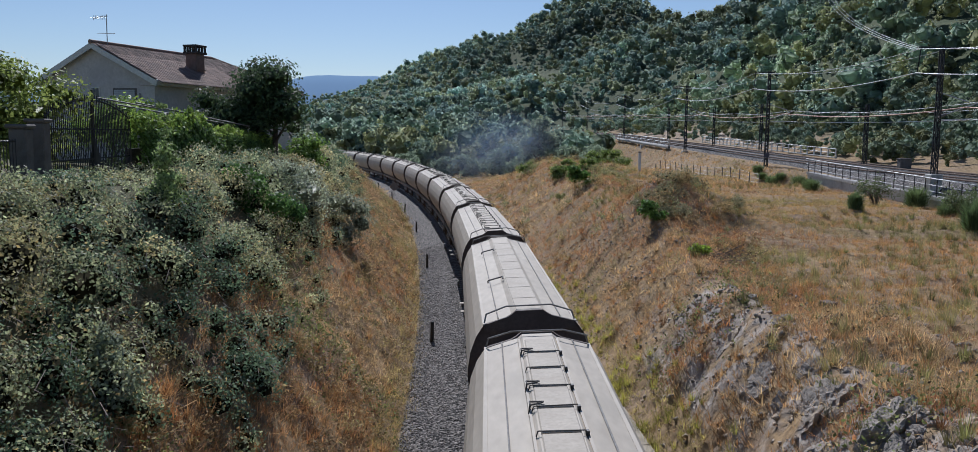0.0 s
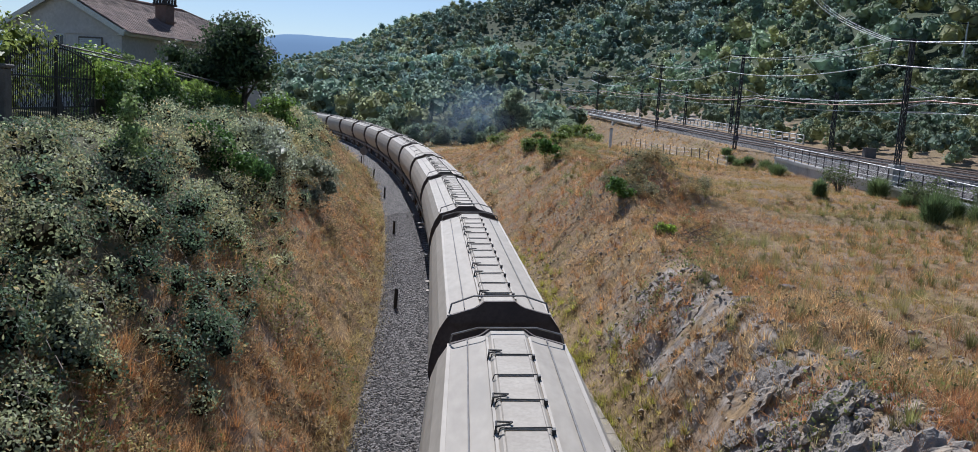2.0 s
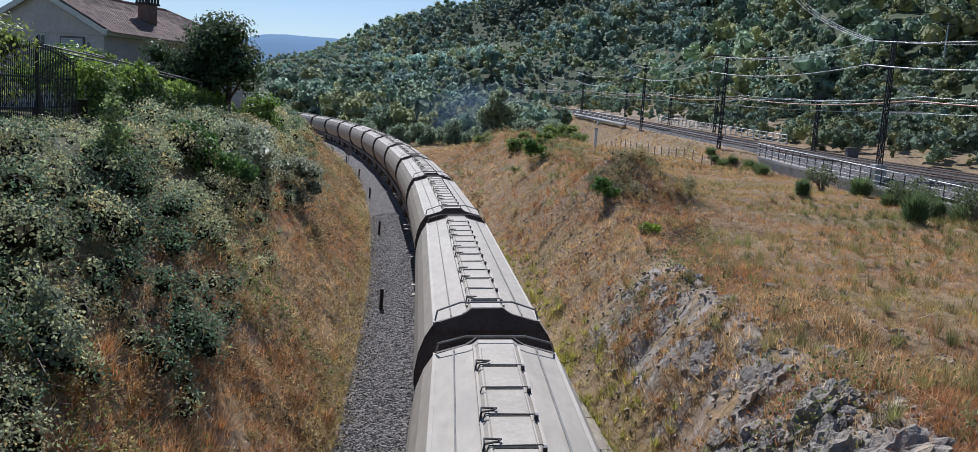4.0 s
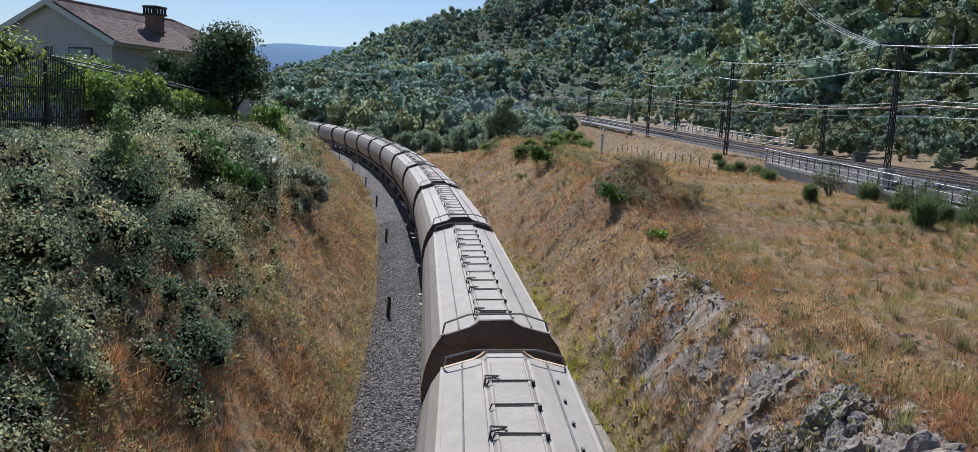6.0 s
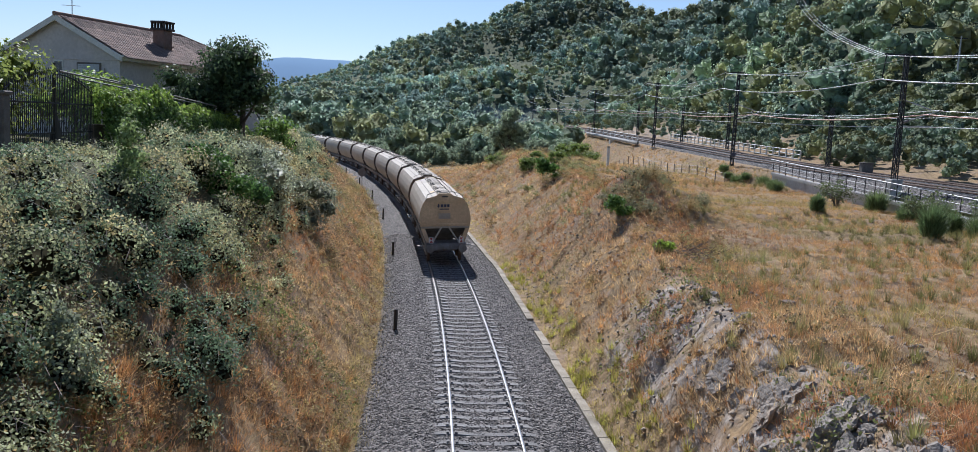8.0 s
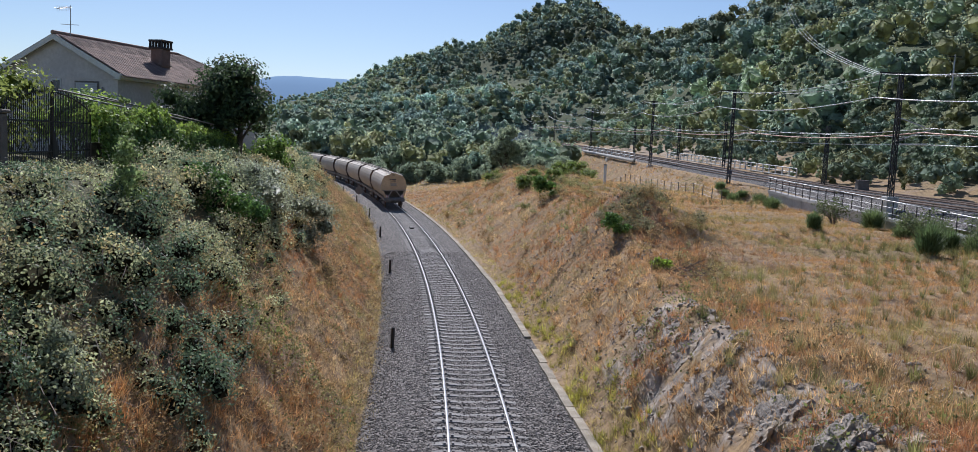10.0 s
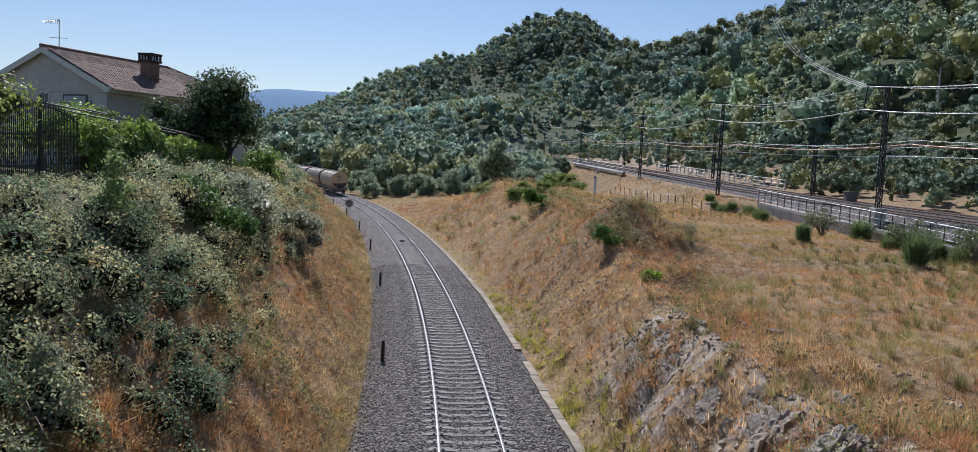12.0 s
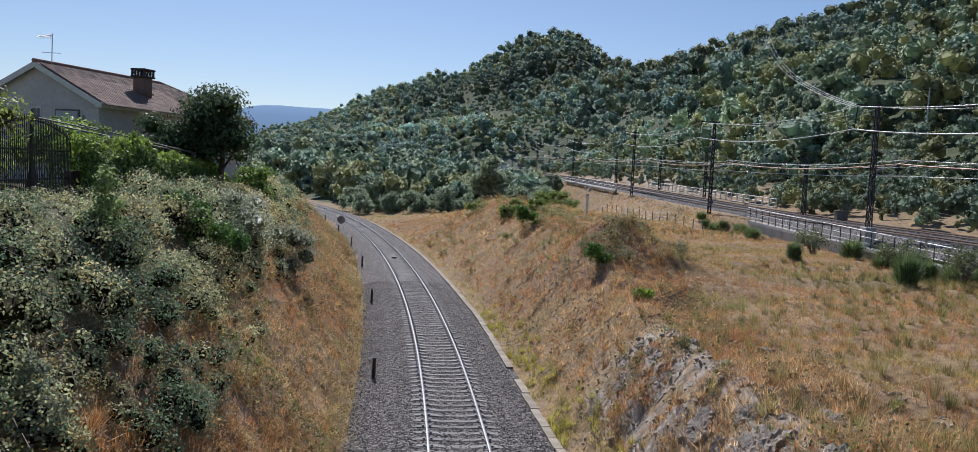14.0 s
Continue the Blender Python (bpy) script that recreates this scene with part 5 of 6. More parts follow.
def build_grass():
    rng = np.random.default_rng(31)
    gold, rust, green, pale, grey = (1.0, 1.0, 1.0), (0.75, 0.58, 0.48), (0.45, 0.62, 0.38), (1.2, 1.2, 1.15), (0.62, 0.74, 0.62)
    # left slope
    n = 24000
    s = 8 + 140 * rng.random(n) ** 1.6
    o = -2.85 - np.interp(s, [10, 40, 80, 150], [4.0, 5.0, 6.0, 6.5]) * rng.random(n)
    x, y, h = line_at(s)
    x, y = x + np.cos(h) * o, y - np.sin(h) * o
    t = tints(x, y, rng, [(1.0, 0.8, 0.64), (2.5, 0.25, (0.9, 0.58, 0.42)), (4.0, 0.4, pale), (3.0, 0.85, green)])
    t[o > -4.0] = np.array([0.95, 1.05, 0.75])
    grass_tufts("dry_grass", x, y, rng, 0.14, 0.42, t, 11, 0.0055, "dry straw-coloured and rusty weeds on the cutting slope")
    # weeds with dead leaves among the grass
    n = 115000
    s = 8 + 100 * rng.random(n) ** 1.8
    side = rng.random(n) < 0.72
    o = np.where(side, -3.3 - 4.6 * rng.random(n), 3.6 + np.interp(s, [8, 22, 42, 74, 100], [4, 4.5, 7, 10, 13]) * rng.random(n))
    x, y, h = line_at(s)
    x, y = x + np.cos(h) * o, y - np.sin(h) * o
    clump = wobble(x + 5, y, 1.7) + 0.5 * wobble(x, y + 13, 0.8)
    keep = clump > np.where(side, -0.35, 0.4)
    x, y, clump = x[keep], y[keep], clump[keep]
    n = len(x)
    c = np.stack([x, y, ground_z(x, y) + rng.random(n) ** 0.7 * np.clip(clump, 0.1, 1.2) * 0.95], 1)
    d = rng.normal(size=(n, 3)) + np.array([0.2, -0.2, 0.5])
    d /= np.linalg.norm(d, axis=1)[:, None]
    a = np.cross(d, rng.normal(size=(n, 3)))
    a /= np.linalg.norm(a, axis=1)[:, None]
    b = np.cross(d, a)
    w = rng.uniform(0.02, 0.055, n)[:, None]
    v = np.stack([c - a * w, c - b * w * 0.55, c + a * w, c + b * w * 0.55], 1).reshape(-1, 3)
    q = wobble(x - 8, y + 3, 4.0) + 0.4 * rng.normal(size=n)
    t = np.where((q > 0.45)[:, None], np.array([[1.0, 1.1, 0.6]]), np.where((q < -0.3)[:, None], np.array([[1.2, 0.8, 0.7]]), np.array([[1.9, 1.5, 1.35]]))) * np.where(rng.random((n, 1)) < 0.35, 0.45, 1.0)
    tagged(new("weeds", mesh_np("weeds", v, card_faces(n), M["leaf_bramble"], np.repeat(t, 4, 0))), "withered brown and green weeds on the slopes", "weeds", kind="stuff")
    # standing clumps of withered weeds and small scrub
    m = 2300
    s = 9 + 90 * rng.random(m) ** 1.5
    side = rng.random(m) < 0.5
    o = np.where(side, -3.5 - np.interp(s, [8, 40, 90], [3.6, 4.6, 5.5]) * rng.random(m), 4.0 + np.interp(s, [8, 22, 42, 74, 100], [3.5, 4.5, 9, 11, 13]) * rng.random(m))
    x, y, h = line_at(s)
    x, y = x + np.cos(h) * o, y - np.sin(h) * o
    keep = (wobble(x + 2, y, 3.2) + 0.5 * rng.normal(size=m) > -0.1) & (side | (s > 26) | (rng.random(m) < 0.1))
    x, y, s, o, side = x[keep], y[keep], s[keep], o[keep], side[keep]
    r = rng.uniform(0.16, 0.46, len(x)) * np.interp(s, [10, 50, 90], [0.9, 1.2, 1.6])
    near_knoll = np.exp(-((x - 7.6) ** 2 + (y - 44) ** 2) / 40)
    dead = rng.random(len(x)) < 0.68
    t = np.array([(0.66, 0.42, 0.3), (1.0, 0.86, 0.72), (0.42, 0.3, 0.25), (0.8, 0.6, 0.42)])[rng.integers(0, 4, dead.sum())]
    grass_tufts("dry_clumps", x[dead], y[dead], rng, 0.3, 0.75, t, 46, 0.006, "withered rusty and straw-coloured clumps on the slopes", lean=0.9)
    x, y, s, side, r, near_knoll = x[~dead], y[~dead], s[~dead], side[~dead], r[~dead], near_knoll[~dead]
    lobes = np.stack([x, y, ground_z(x, y) + 0.45 * r, r], 1)
    hue = np.array([(2.0, 1.3, 0.95), (2.0, 1.55, 1.1), (1.4, 1.4, 1.05), (1.0, 0.72, 0.6)])
    vs, ts = [], []
    for k in range(len(lobes)):
        q = int(np.interp(s[k], [8, 30, 90], [150, 90, 45]) * (r[k] / 0.3) ** 1.5) + 12
        vs.append(crown_cards(rng, q, np.interp(s[k], [8, 30, 90], [0.026, 0.036, 0.07]), lobes[k:k + 1], 1.15, 0.8, 0.9))
        w = np.array([0.42, 0.28, 0.1, 0.2]) if side[k] else np.array([0.3, 0.25, 0.25 + near_knoll[k], 0.2])
        ts.append(np.repeat(hue[rng.choice(4, p=w / w.sum())] * rng.uniform(0.6, 1.3, (q, 1)), 4, 0))
    v, t = np.concatenate(vs), np.concatenate(ts)
    tagged(new("dry_scrub", mesh_np("dry_scrub", v, card_faces(len(v) // 4), M["leaf_bramble"], t)), "rusty and straw-coloured clumps of withered weeds", "weeds", kind="stuff")
    # pale broken stalks lying and leaning among the weeds
    n = 15000
    s = 8 + 75 * rng.random(n) ** 1.4
    side = rng.random(n)
    o = np.where(side < 0.5, -3.2 - 5.5 * rng.random(n), 3.5 + 16 * rng.random(n) ** 1.3)
    x, y, h = line_at(s)
    x, y = x + np.cos(h) * o, y - np.sin(h) * o
    keep = x < upper_edge(y) - 1
    x, y = x[keep], y[keep]
    n = len(x)
    c = np.stack([x, y, ground_z(x, y) + 0.05 + 0.15 * rng.random(n)], 1)
    d = rng.normal(size=(n, 3)) * np.array([1, 1, 0.6]) + np.array([0, 0, 0.5])
    d /= np.linalg.norm(d, axis=1)[:, None]
    L = rng.uniform(0.15, 0.5, n)[:, None]
    sd = np.cross(d, rng.normal(size=(n, 3)))
    sd /= np.linalg.norm(sd, axis=1)[:, None]
    v = np.stack([c - sd * 0.0045, c + sd * 0.0045, c + d * L + sd * 0.002, c + d * L - sd * 0.002], 1).reshape(-1, 3)
    t = np.where(rng.random((n, 1)) < 0.6, np.array([[1.25, 1.25, 1.2]]), np.array([[0.5, 0.36, 0.3]]))
    tagged(new("dry_stalks", mesh_np("dry_stalks", v, card_faces(n), M["grass"], np.repeat(t, 4, 0))), "pale broken stalks among the weeds", "stalks", kind="stuff")
    # right bank
    n = 27000
    s = 8 + 110 * rng.random(n) ** 1.4
    w = np.interp(s, [8, 22, 42, 74, 100, 130], [5, 5.5, 8, 10.5, 13, 15])
    o = 3.15 + w * rng.random(n) ** 0.8
    x, y, h = line_at(s)
    x, y = x + np.cos(h) * o, y - np.sin(h) * o
    bare = (s < 27) & (o > 4.2) & (o < w + 1.0) & (wobble(x, y, 2.0) > -0.25) & (rng.random(n) < 0.93)
    x, y, o = x[~bare], y[~bare], o[~bare]
    t = tints(x, y, rng, [(0.92, 0.74, 0.58), (3.0, 0.15, (0.85, 0.58, 0.46)), (5.0, 0.6, pale), (2.5, 0.8, grey)])
    t[o < 4.0] = np.array([0.9, 1.05, 0.65])
    grass_tufts("dry_grass", x, y, rng, 0.14, 0.46, t, 9, 0.0085, "dry straw-coloured weeds on the rocky bank")
    # meadow
    n = 38000
    y = 10 + 85 * rng.random(n) ** 1.45
    s0, _ = np.interp(y, _y, _s), 0
    x0 = np.interp(y, _y, _x) + np.interp(s0, [8, 22, 42, 74, 100], [7.5, 7.8, 10.5, 12.5, 15])
    x = x0 + (upper_edge(y) - 0.7 - x0) * rng.random(n)
    t = 0.92 * tints(x, y, rng, [(1.0, 0.86, 0.58), (9.0, 0.2, (0.98, 0.74, 0.5)), (6.0, 0.4, (0.72, 0.78, 0.42)), (4.0, 0.75, grey), (3.0, 0.95, (0.6, 0.42, 0.32))])
    grass_tufts("meadow_grass", x, y, rng, 0.15, 0.5, t, 9, 0.0065, "dry golden meadow grass with grey-green patches")
    # taller green and grey tufts
    n = 2300
    y = 12 + 66 * rng.random(n) ** 1.2
    x0 = np.interp(y, _y, _x) + np.interp(y, [8, 22, 42, 74, 100], [4.5, 5.5, 7.5, 10, 13])
    x = x0 + (upper_edge(y) - 0.9 - x0) * rng.random(n)
    keep = wobble(x + 3, y, 7.0) + 0.5 * wobble(x, y, 2.0) > -0.15
    x, y = x[keep], y[keep]
    t = np.where(rng.random((len(x), 1)) < 0.5, np.array([[0.4, 0.55, 0.36]]), np.array([[0.55, 0.66, 0.52]]))
    grass_tufts("green_tuft_field", x, y, rng, 0.25, 0.75, t, 60, 0.008, "grey-green upright tufts in the dry meadow", lean=0.6)
    # grass on the flat beyond the rocky bank
    n = 7000
    s = 68 + 95 * rng.random(n)
    o = 3.3 + 26 * rng.random(n)
    x, y, h = line_at(s)
    x, y = x + np.cos(h) * o, y - np.sin(h) * o
    t = tints(x, y, rng, [(1.0, 0.9, 0.68), (7.0, 0.2, rust), (5.0, 0.4, (0.75, 0.9, 0.55)), (9.0, 0.5, pale)])
    grass_tufts("far_grass", x, y, rng, 0.25, 0.6, t, 9, 0.018, "dry yellowish grass on the flat beside the track")
    # yellow-green weeds along the kerb
    n = 260
    s = 13 + 34 * rng.random(n)
    o = 3.15 + 1.3 * rng.random(n) ** 1.5
    x, y, h = line_at(s)
    x, y = x + np.cos(h) * o, y - np.sin(h) * o
    keep = wobble(x, y, 2.5) > 0.0
    x, y = x[keep], y[keep]
    grass_tufts("kerb_weeds", x, y, rng, 0.25, 0.6, np.ones((len(x), 1)) * np.array([[0.72, 0.95, 0.4]]), 55, 0.008, "yellow-green weeds along the kerb", lean=0.8)
    # beyond the meadow and on the banks of the upper line
    n = 7000
    y = rng.uniform(74, 180, n)
    x = upper_edge(y) - 12 * rng.random(n)
    t = tints(x, y, rng, [(1.0, 0.9, 0.7), (9.0, 0.4, rust), (6.0, 0.5, grey)])
    grass_tufts("bank_grass", x, y, rng, 0.2, 0.5, t, 7, 0.02, "dry grass on the bank of the upper line")


build_grass()

# ------------------------------------------------------------------ house behind the cutting


def build_house():
    z0, ze, zr = 6.2, 10.22, 12.1
    h = tagged(new("house"), "ochre rendered house with a clay tile roof and a brick chimney", "house")
    h.matrix_basis = pose(-22.2, 40.3, 0, 0, 0, -14.95)
    hw, L, e = 3.45, 13.2, 3.85        # half width of the walls, length, half width of the eaves
    slope = (zr - ze) / e
    top = zr - hw * slope - 0.1
    # walls, gable end towards the line
    bm = bmesh.new()
    a = [bm.verts.new(c) for c in ((-hw, 0.35, z0), (hw, 0.35, z0), (hw, 0.35, top), (0, 0.35, zr - 0.14), (-hw, 0.35, top))]
    bm.faces.new(a)
    r = bmesh.ops.extrude_face_region(bm, geom=bm.faces[:])
    bmesh.ops.translate(bm, vec=(0, 0.3, 0), verts=[q for q in r["geom"] if isinstance(q, bmesh.types.BMVert)])
    bmesh.ops.recalc_face_normals(bm, faces=bm.faces)
    part("wall", bm, M["stucco"], h, "ochre rendered gable wall")
    for x0, x1 in ((-hw, -hw + 0.3), (hw - 0.3, hw)):
        part("wall", boxes((x0, x1, 0.65, L - 0.6, z0, top)), M["stucco"], h)
    part("wall", boxes((-hw + 0.3, hw - 0.3, L - 0.9, L - 0.6, z0, top)), M["stucco"], h)
    # storey band and gutter
    part("string_course", boxes((-hw - 0.02, hw + 0.02, 0.31, 0.345, 9.98, 10.06)), M["stucco"], h, "thin horizontal band on the gable")
    for sx in (-1, 1):
        part("gutter", rod(bmesh.new(), (sx * (e + 0.05), -0.05, ze - 0.05), (sx * (e + 0.05), L, ze - 0.05), 0.07, 8), M["white"], h, "pale gutter")
        part("fascia", boxes((sx * e - 0.04, sx * e + 0.04, 0.0, L, ze - 0.2, ze - 0.02)), M["white"], h, "white painted fascia")
        part("soffit", boxes((min(sx * hw, sx * e), max(sx * hw, sx * e), 0.02, L, ze - 0.24, ze - 0.2)), M["white"], h)
        bm = bmesh.new()
        q = [bm.verts.new(c) for c in ((0, -0.02, zr - 0.02), (sx * e, -0.02, ze - 0.02), (sx * e, -0.02, ze - 0.3), (0, -0.02, zr - 0.3))]
        bm.faces.new(q)
        r = bmesh.ops.extrude_face_region(bm, geom=bm.faces[:])
        bmesh.ops.translate(bm, vec=(0, 0.06, 0), verts=[c for c in r["geom"] if isinstance(c, bmesh.types.BMVert)])
        bmesh.ops.recalc_face_normals(bm, faces=bm.faces)
        part("bargeboard", bm, M["white"], h, "white painted bargeboard")
    # roof deck with a hip at the far end
    rl = 9.4
    bm = bmesh.new()
    A, B = bm.verts.new((0, 0, zr)), bm.verts.new((0, rl, zr))
    C, D = bm.verts.new((e, 0, ze)), bm.verts.new((e, L, ze))
    E, F = bm.verts.new((-e, 0, ze)), bm.verts.new((-e, L, ze))
    for q in ((A, C, D, B), (B, D, F), (A, B, F, E)):
        bm.faces.new(q)
    bmesh.ops.recalc_face_normals(bm, faces=bm.faces)
    roof = part("roof", bm, M["tile"], h, "red-brown clay tile roof")
    # tiles: curved barrel tiles in columns
    bm = bmesh.new()
    seg = 5
    rows = []
    for y, r in ((0.0, 0.095), (0.42, 0.075)):
        rows.append([bm.verts.new((math.cos(math.pi * i / seg) * r, -y, math.sin(math.pi * i / seg) * r * 0.7)) for i in range(seg + 1)])
    for i in range(seg):
        bm.faces.new((rows[0][i], rows[0][i + 1], rows[1][i + 1], rows[1][i])).smooth = True
    bm.faces.new(rows[0][::-1])
    me = bpy.data.meshes.new("roof_tile")
    bm.to_mesh(me)
    bm.free()
    me.materials.append(M["tile"])
    length = math.hypot(e, zr - ze)
    pitch = math.degrees(math.atan2(zr - ze, e))
    nrow, ncol = int(length / 0.36), int(L / 0.23)
    rest_v, rest_f, made = [], [], 0
    tv = np.array([v.co[:] for v in me.vertices])
    for row in range(nrow + 1):
        d = length - row * 0.36
        for c in range(ncol):
            y = 0.1 + c * 0.23
            edge = rl + (L - rl) * (d / length)
            if y > edge - 0.05:
                continue
            # down-slope direction is +x: turn the tile's -y axis there
            m = Matrix.Translation((d / length * e, y, zr - d / length * (zr - ze) + 0.02)) @ Matrix.Rotation(radians(pitch - 3), 4, "Y") @ Matrix.Rotation(radians(90 + random.uniform(-2, 2)), 4, "Z")
            if made < 300 and d / length * e > 1.2 and y < 7.5:
                ob = part("roof_tile", me, None, roof)
                ob.matrix_basis = m
                made += 1
            else:
                b = len(rest_v) * len(tv)
                rest_v.append(tv @ np.array(m.to_3x3()).T + np.array(m.translation))
                rest_f += [[b + i for i in p.vertices] for p in me.polygons if len(p.vertices) == 4]
    rm = mesh_np("roof_tile_field", np.concatenate(rest_v), np.array(rest_f), M["tile_field"], smooth=True)
    tagged(part("roof_tile_field", rm, None, roof), kind="stuff")
    part("ridge_tile", rod(bmesh.new(), (0, -0.05, zr + 0.02), (0, rl, zr + 0.02), 0.11, 8), M["tile"], roof, "rounded ridge tiles")
    part("hip_tile", rod(bmesh.new(), (0, rl, zr + 0.02), (e, L, ze + 0.02), 0.1, 8), M["tile"], roof)
    # chimney
    ch = part("chimney", boxes((1.86, 2.54, 4.7, 5.4, 10.2, 11.92), bevel=0.02), M["brick"], h, "brick chimney stack")
    part("chimney_slab", boxes((1.76, 2.64, 4.6, 5.5, 11.92, 12.02), (1.76, 2.64, 4.6, 5.5, 12.3, 12.4), bevel=0.015), M["black"], ch, "dark chimney slabs")
    for k in range(5):
        for y in (4.63, 5.36):
            part("chimney_pier", boxes((1.79 + k * 0.182, 1.87 + k * 0.182, y, y + 0.11, 12.02, 12.3)), M["black"], ch)
    part("chimney_flashing", boxes((1.8, 2.6, 4.64, 5.46, 11.05, 11.12)), M["brick"], ch)
    # windows on the gable
    win = part("window", boxes((-0.4, 0.15, 0.3, 0.34, 9.25, 9.95)), M["white"], h, "small white framed window")
    for x0, x1 in ((-0.34, -0.15), (-0.1, 0.09)):
        part("pane", boxes((x0, x1, 0.285, 0.297, 9.33, 9.87)), M["glass"], win)
    part("sill", boxes((-0.47, 0.22, 0.24, 0.34, 9.19, 9.25)), M["white"], win)
    win = part("window", boxes((0.98, 2.38, 0.3, 0.34, 8.3, 9.86)), M["pillar"], h, "shuttered window with a grey frame")
    for k in range(17):
        part("shutter_slat", boxes((1.06, 2.3, 0.272, 0.297, 8.34 + k * 0.085, 8.418 + k * 0.085)), M["shutter"], win, "grey roller shutter slat")
    part("drain_pipe", rod(bmesh.new(), (2.62, 0.28, 8.0), (2.62, 0.28, 9.6), 0.04, 8), M["under"], h, "dark drain pipe")
    # aerial
    ae = part("aerial", rod(bmesh.new(), (0.1, 1.0, zr - 0.2), (0.1, 1.0, zr + 1.45), 0.022, 6), M["galvanised"], h, "roof aerial mast")
    part("aerial_boom", rods([((-0.75, 1.0, zr + 1.3), (0.15, 1.0, zr + 1.38)), ((-0.5, 1.0, zr + 0.55), (0.6, 1.0, zr + 0.5))], 0.014), M["galvanised"], ae)
    for k in range(6):
        x = -0.7 + k * 0.14
        part("aerial_element", rods([((x, 0.8, zr + 1.3 + 0.012 * k), (x, 1.2, zr + 1.3 + 0.012 * k)), ((x, 1.0, zr + 1.2), (x, 1.0, zr + 1.44))], 0.009), M["galvanised"], ae)


build_house()

# ------------------------------------------------------------------ fence, gate and hedge above the cutting


def build_gate():
    zb = 6.22
    a, b = Vector((-12.7, 20.7, zb)), Vector((-13.6, 26.9, zb))
    d = (b - a).normalized()
    g = tagged(new("iron_gate"), "tall black wrought iron gate between pillars", "gate")
    L = (b - a).length

    def at(u, z):
        return a + d * u + Vector((0, 0, z))

    n = int(L / 0.125)
    for k in range(n + 1):
        u = k * L / n
        top = 1.95 + 0.55 * math.sin(math.pi * u / L) ** 0.7
        bm = rod(bmesh.new(), at(u, 0.05), at(u, top), 0.014, 5)
        rod(bm, at(u, top), at(u, top + 0.12), 0.022, 5, 0.002)
        part("bar", bm, M["iron"], g)
    for z in (0.12, 0.75, 1.6):
        part("crossbar", rods([(at(0, z), at(L, z))], 0.022), M["iron"], g)
    pts = [at(u, 1.9 + 0.55 * math.sin(math.pi * u / L) ** 0.7) for u in np.linspace(0, L, 22)]
    v, f = tube([p[:] for p in pts], 0.025, 6)
    part("top_rail", mesh_np("top_rail", v, f, M["iron"]), None, g, "arched top rail")
    part("centre_stile", boxes((-0.027, 0.027, -0.027, 0.027, 0, 2.75), bevel=0.004), M["iron"], g).matrix_basis = Matrix.Translation(at(L / 2, 0))
    bm = bmesh.new()
    bmesh.ops.create_cone(bm, cap_ends=True, segments=4, radius1=0.4, radius2=0.02, depth=0.85)
    bmesh.ops.scale(bm, vec=(0.1, 1, 1), verts=bm.verts[:])
    part("ornament", bm, M["iron"], g, "black pointed ornament").matrix_basis = Matrix.Translation(at(L / 2 + 0.1, 0.95))
    for k in range(int(L / 0.5)):
        part("lozenge", rods([(at(k * 0.5, 0.75), at(k * 0.5 + 0.25, 1.18)), (at(k * 0.5 + 0.25, 1.18), at(k * 0.5 + 0.5, 0.75)), (at(k * 0.5, 1.6), at(k * 0.5 + 0.25, 1.18)), (at(k * 0.5 + 0.25, 1.18), at(k * 0.5 + 0.5, 1.6))], 0.008, 4), M["iron"], g)
    for x, y, hh in ((-12.62, 20.3, 1.75), (-12.45, 19.3, 1.6)):
        p = tagged(new("gate_pillar"), "weathered square granite gate pillar", "pillar", "gate pillars")
        p.matrix_basis = pose(x, y, zb - 0.2, 0, 0, 8)
        part("shaft", boxes((-0.2, 0.2, -0.2, 0.2, 0, hh + 0.2), bevel=0.03), M["pillar"], p)
        part("cap", boxes((-0.26, 0.26, -0.26, 0.26, hh + 0.2, hh + 0.3), bevel=0.03), M["pillar"], p)
    f = tagged(new("garden_fence"), "low dark iron fence on a brown wall", "fence")
    c0, c1 = Vector((-11.4, 12.0, zb)), Vector((-12.4, 19.0, zb))
    for k in range(50):
        p = c0.lerp(c1, k / 49)
        part("bar", rods([(p, p + Vector((0, 0, 1.35)))], 0.011, 5), M["iron"], f)
    for z in (0.15, 1.3):
        part("crossbar", rods([(c0 + Vector((0, 0, z)), c1 + Vector((0, 0, z)))], 0.02), M["iron"], f)


build_gate()


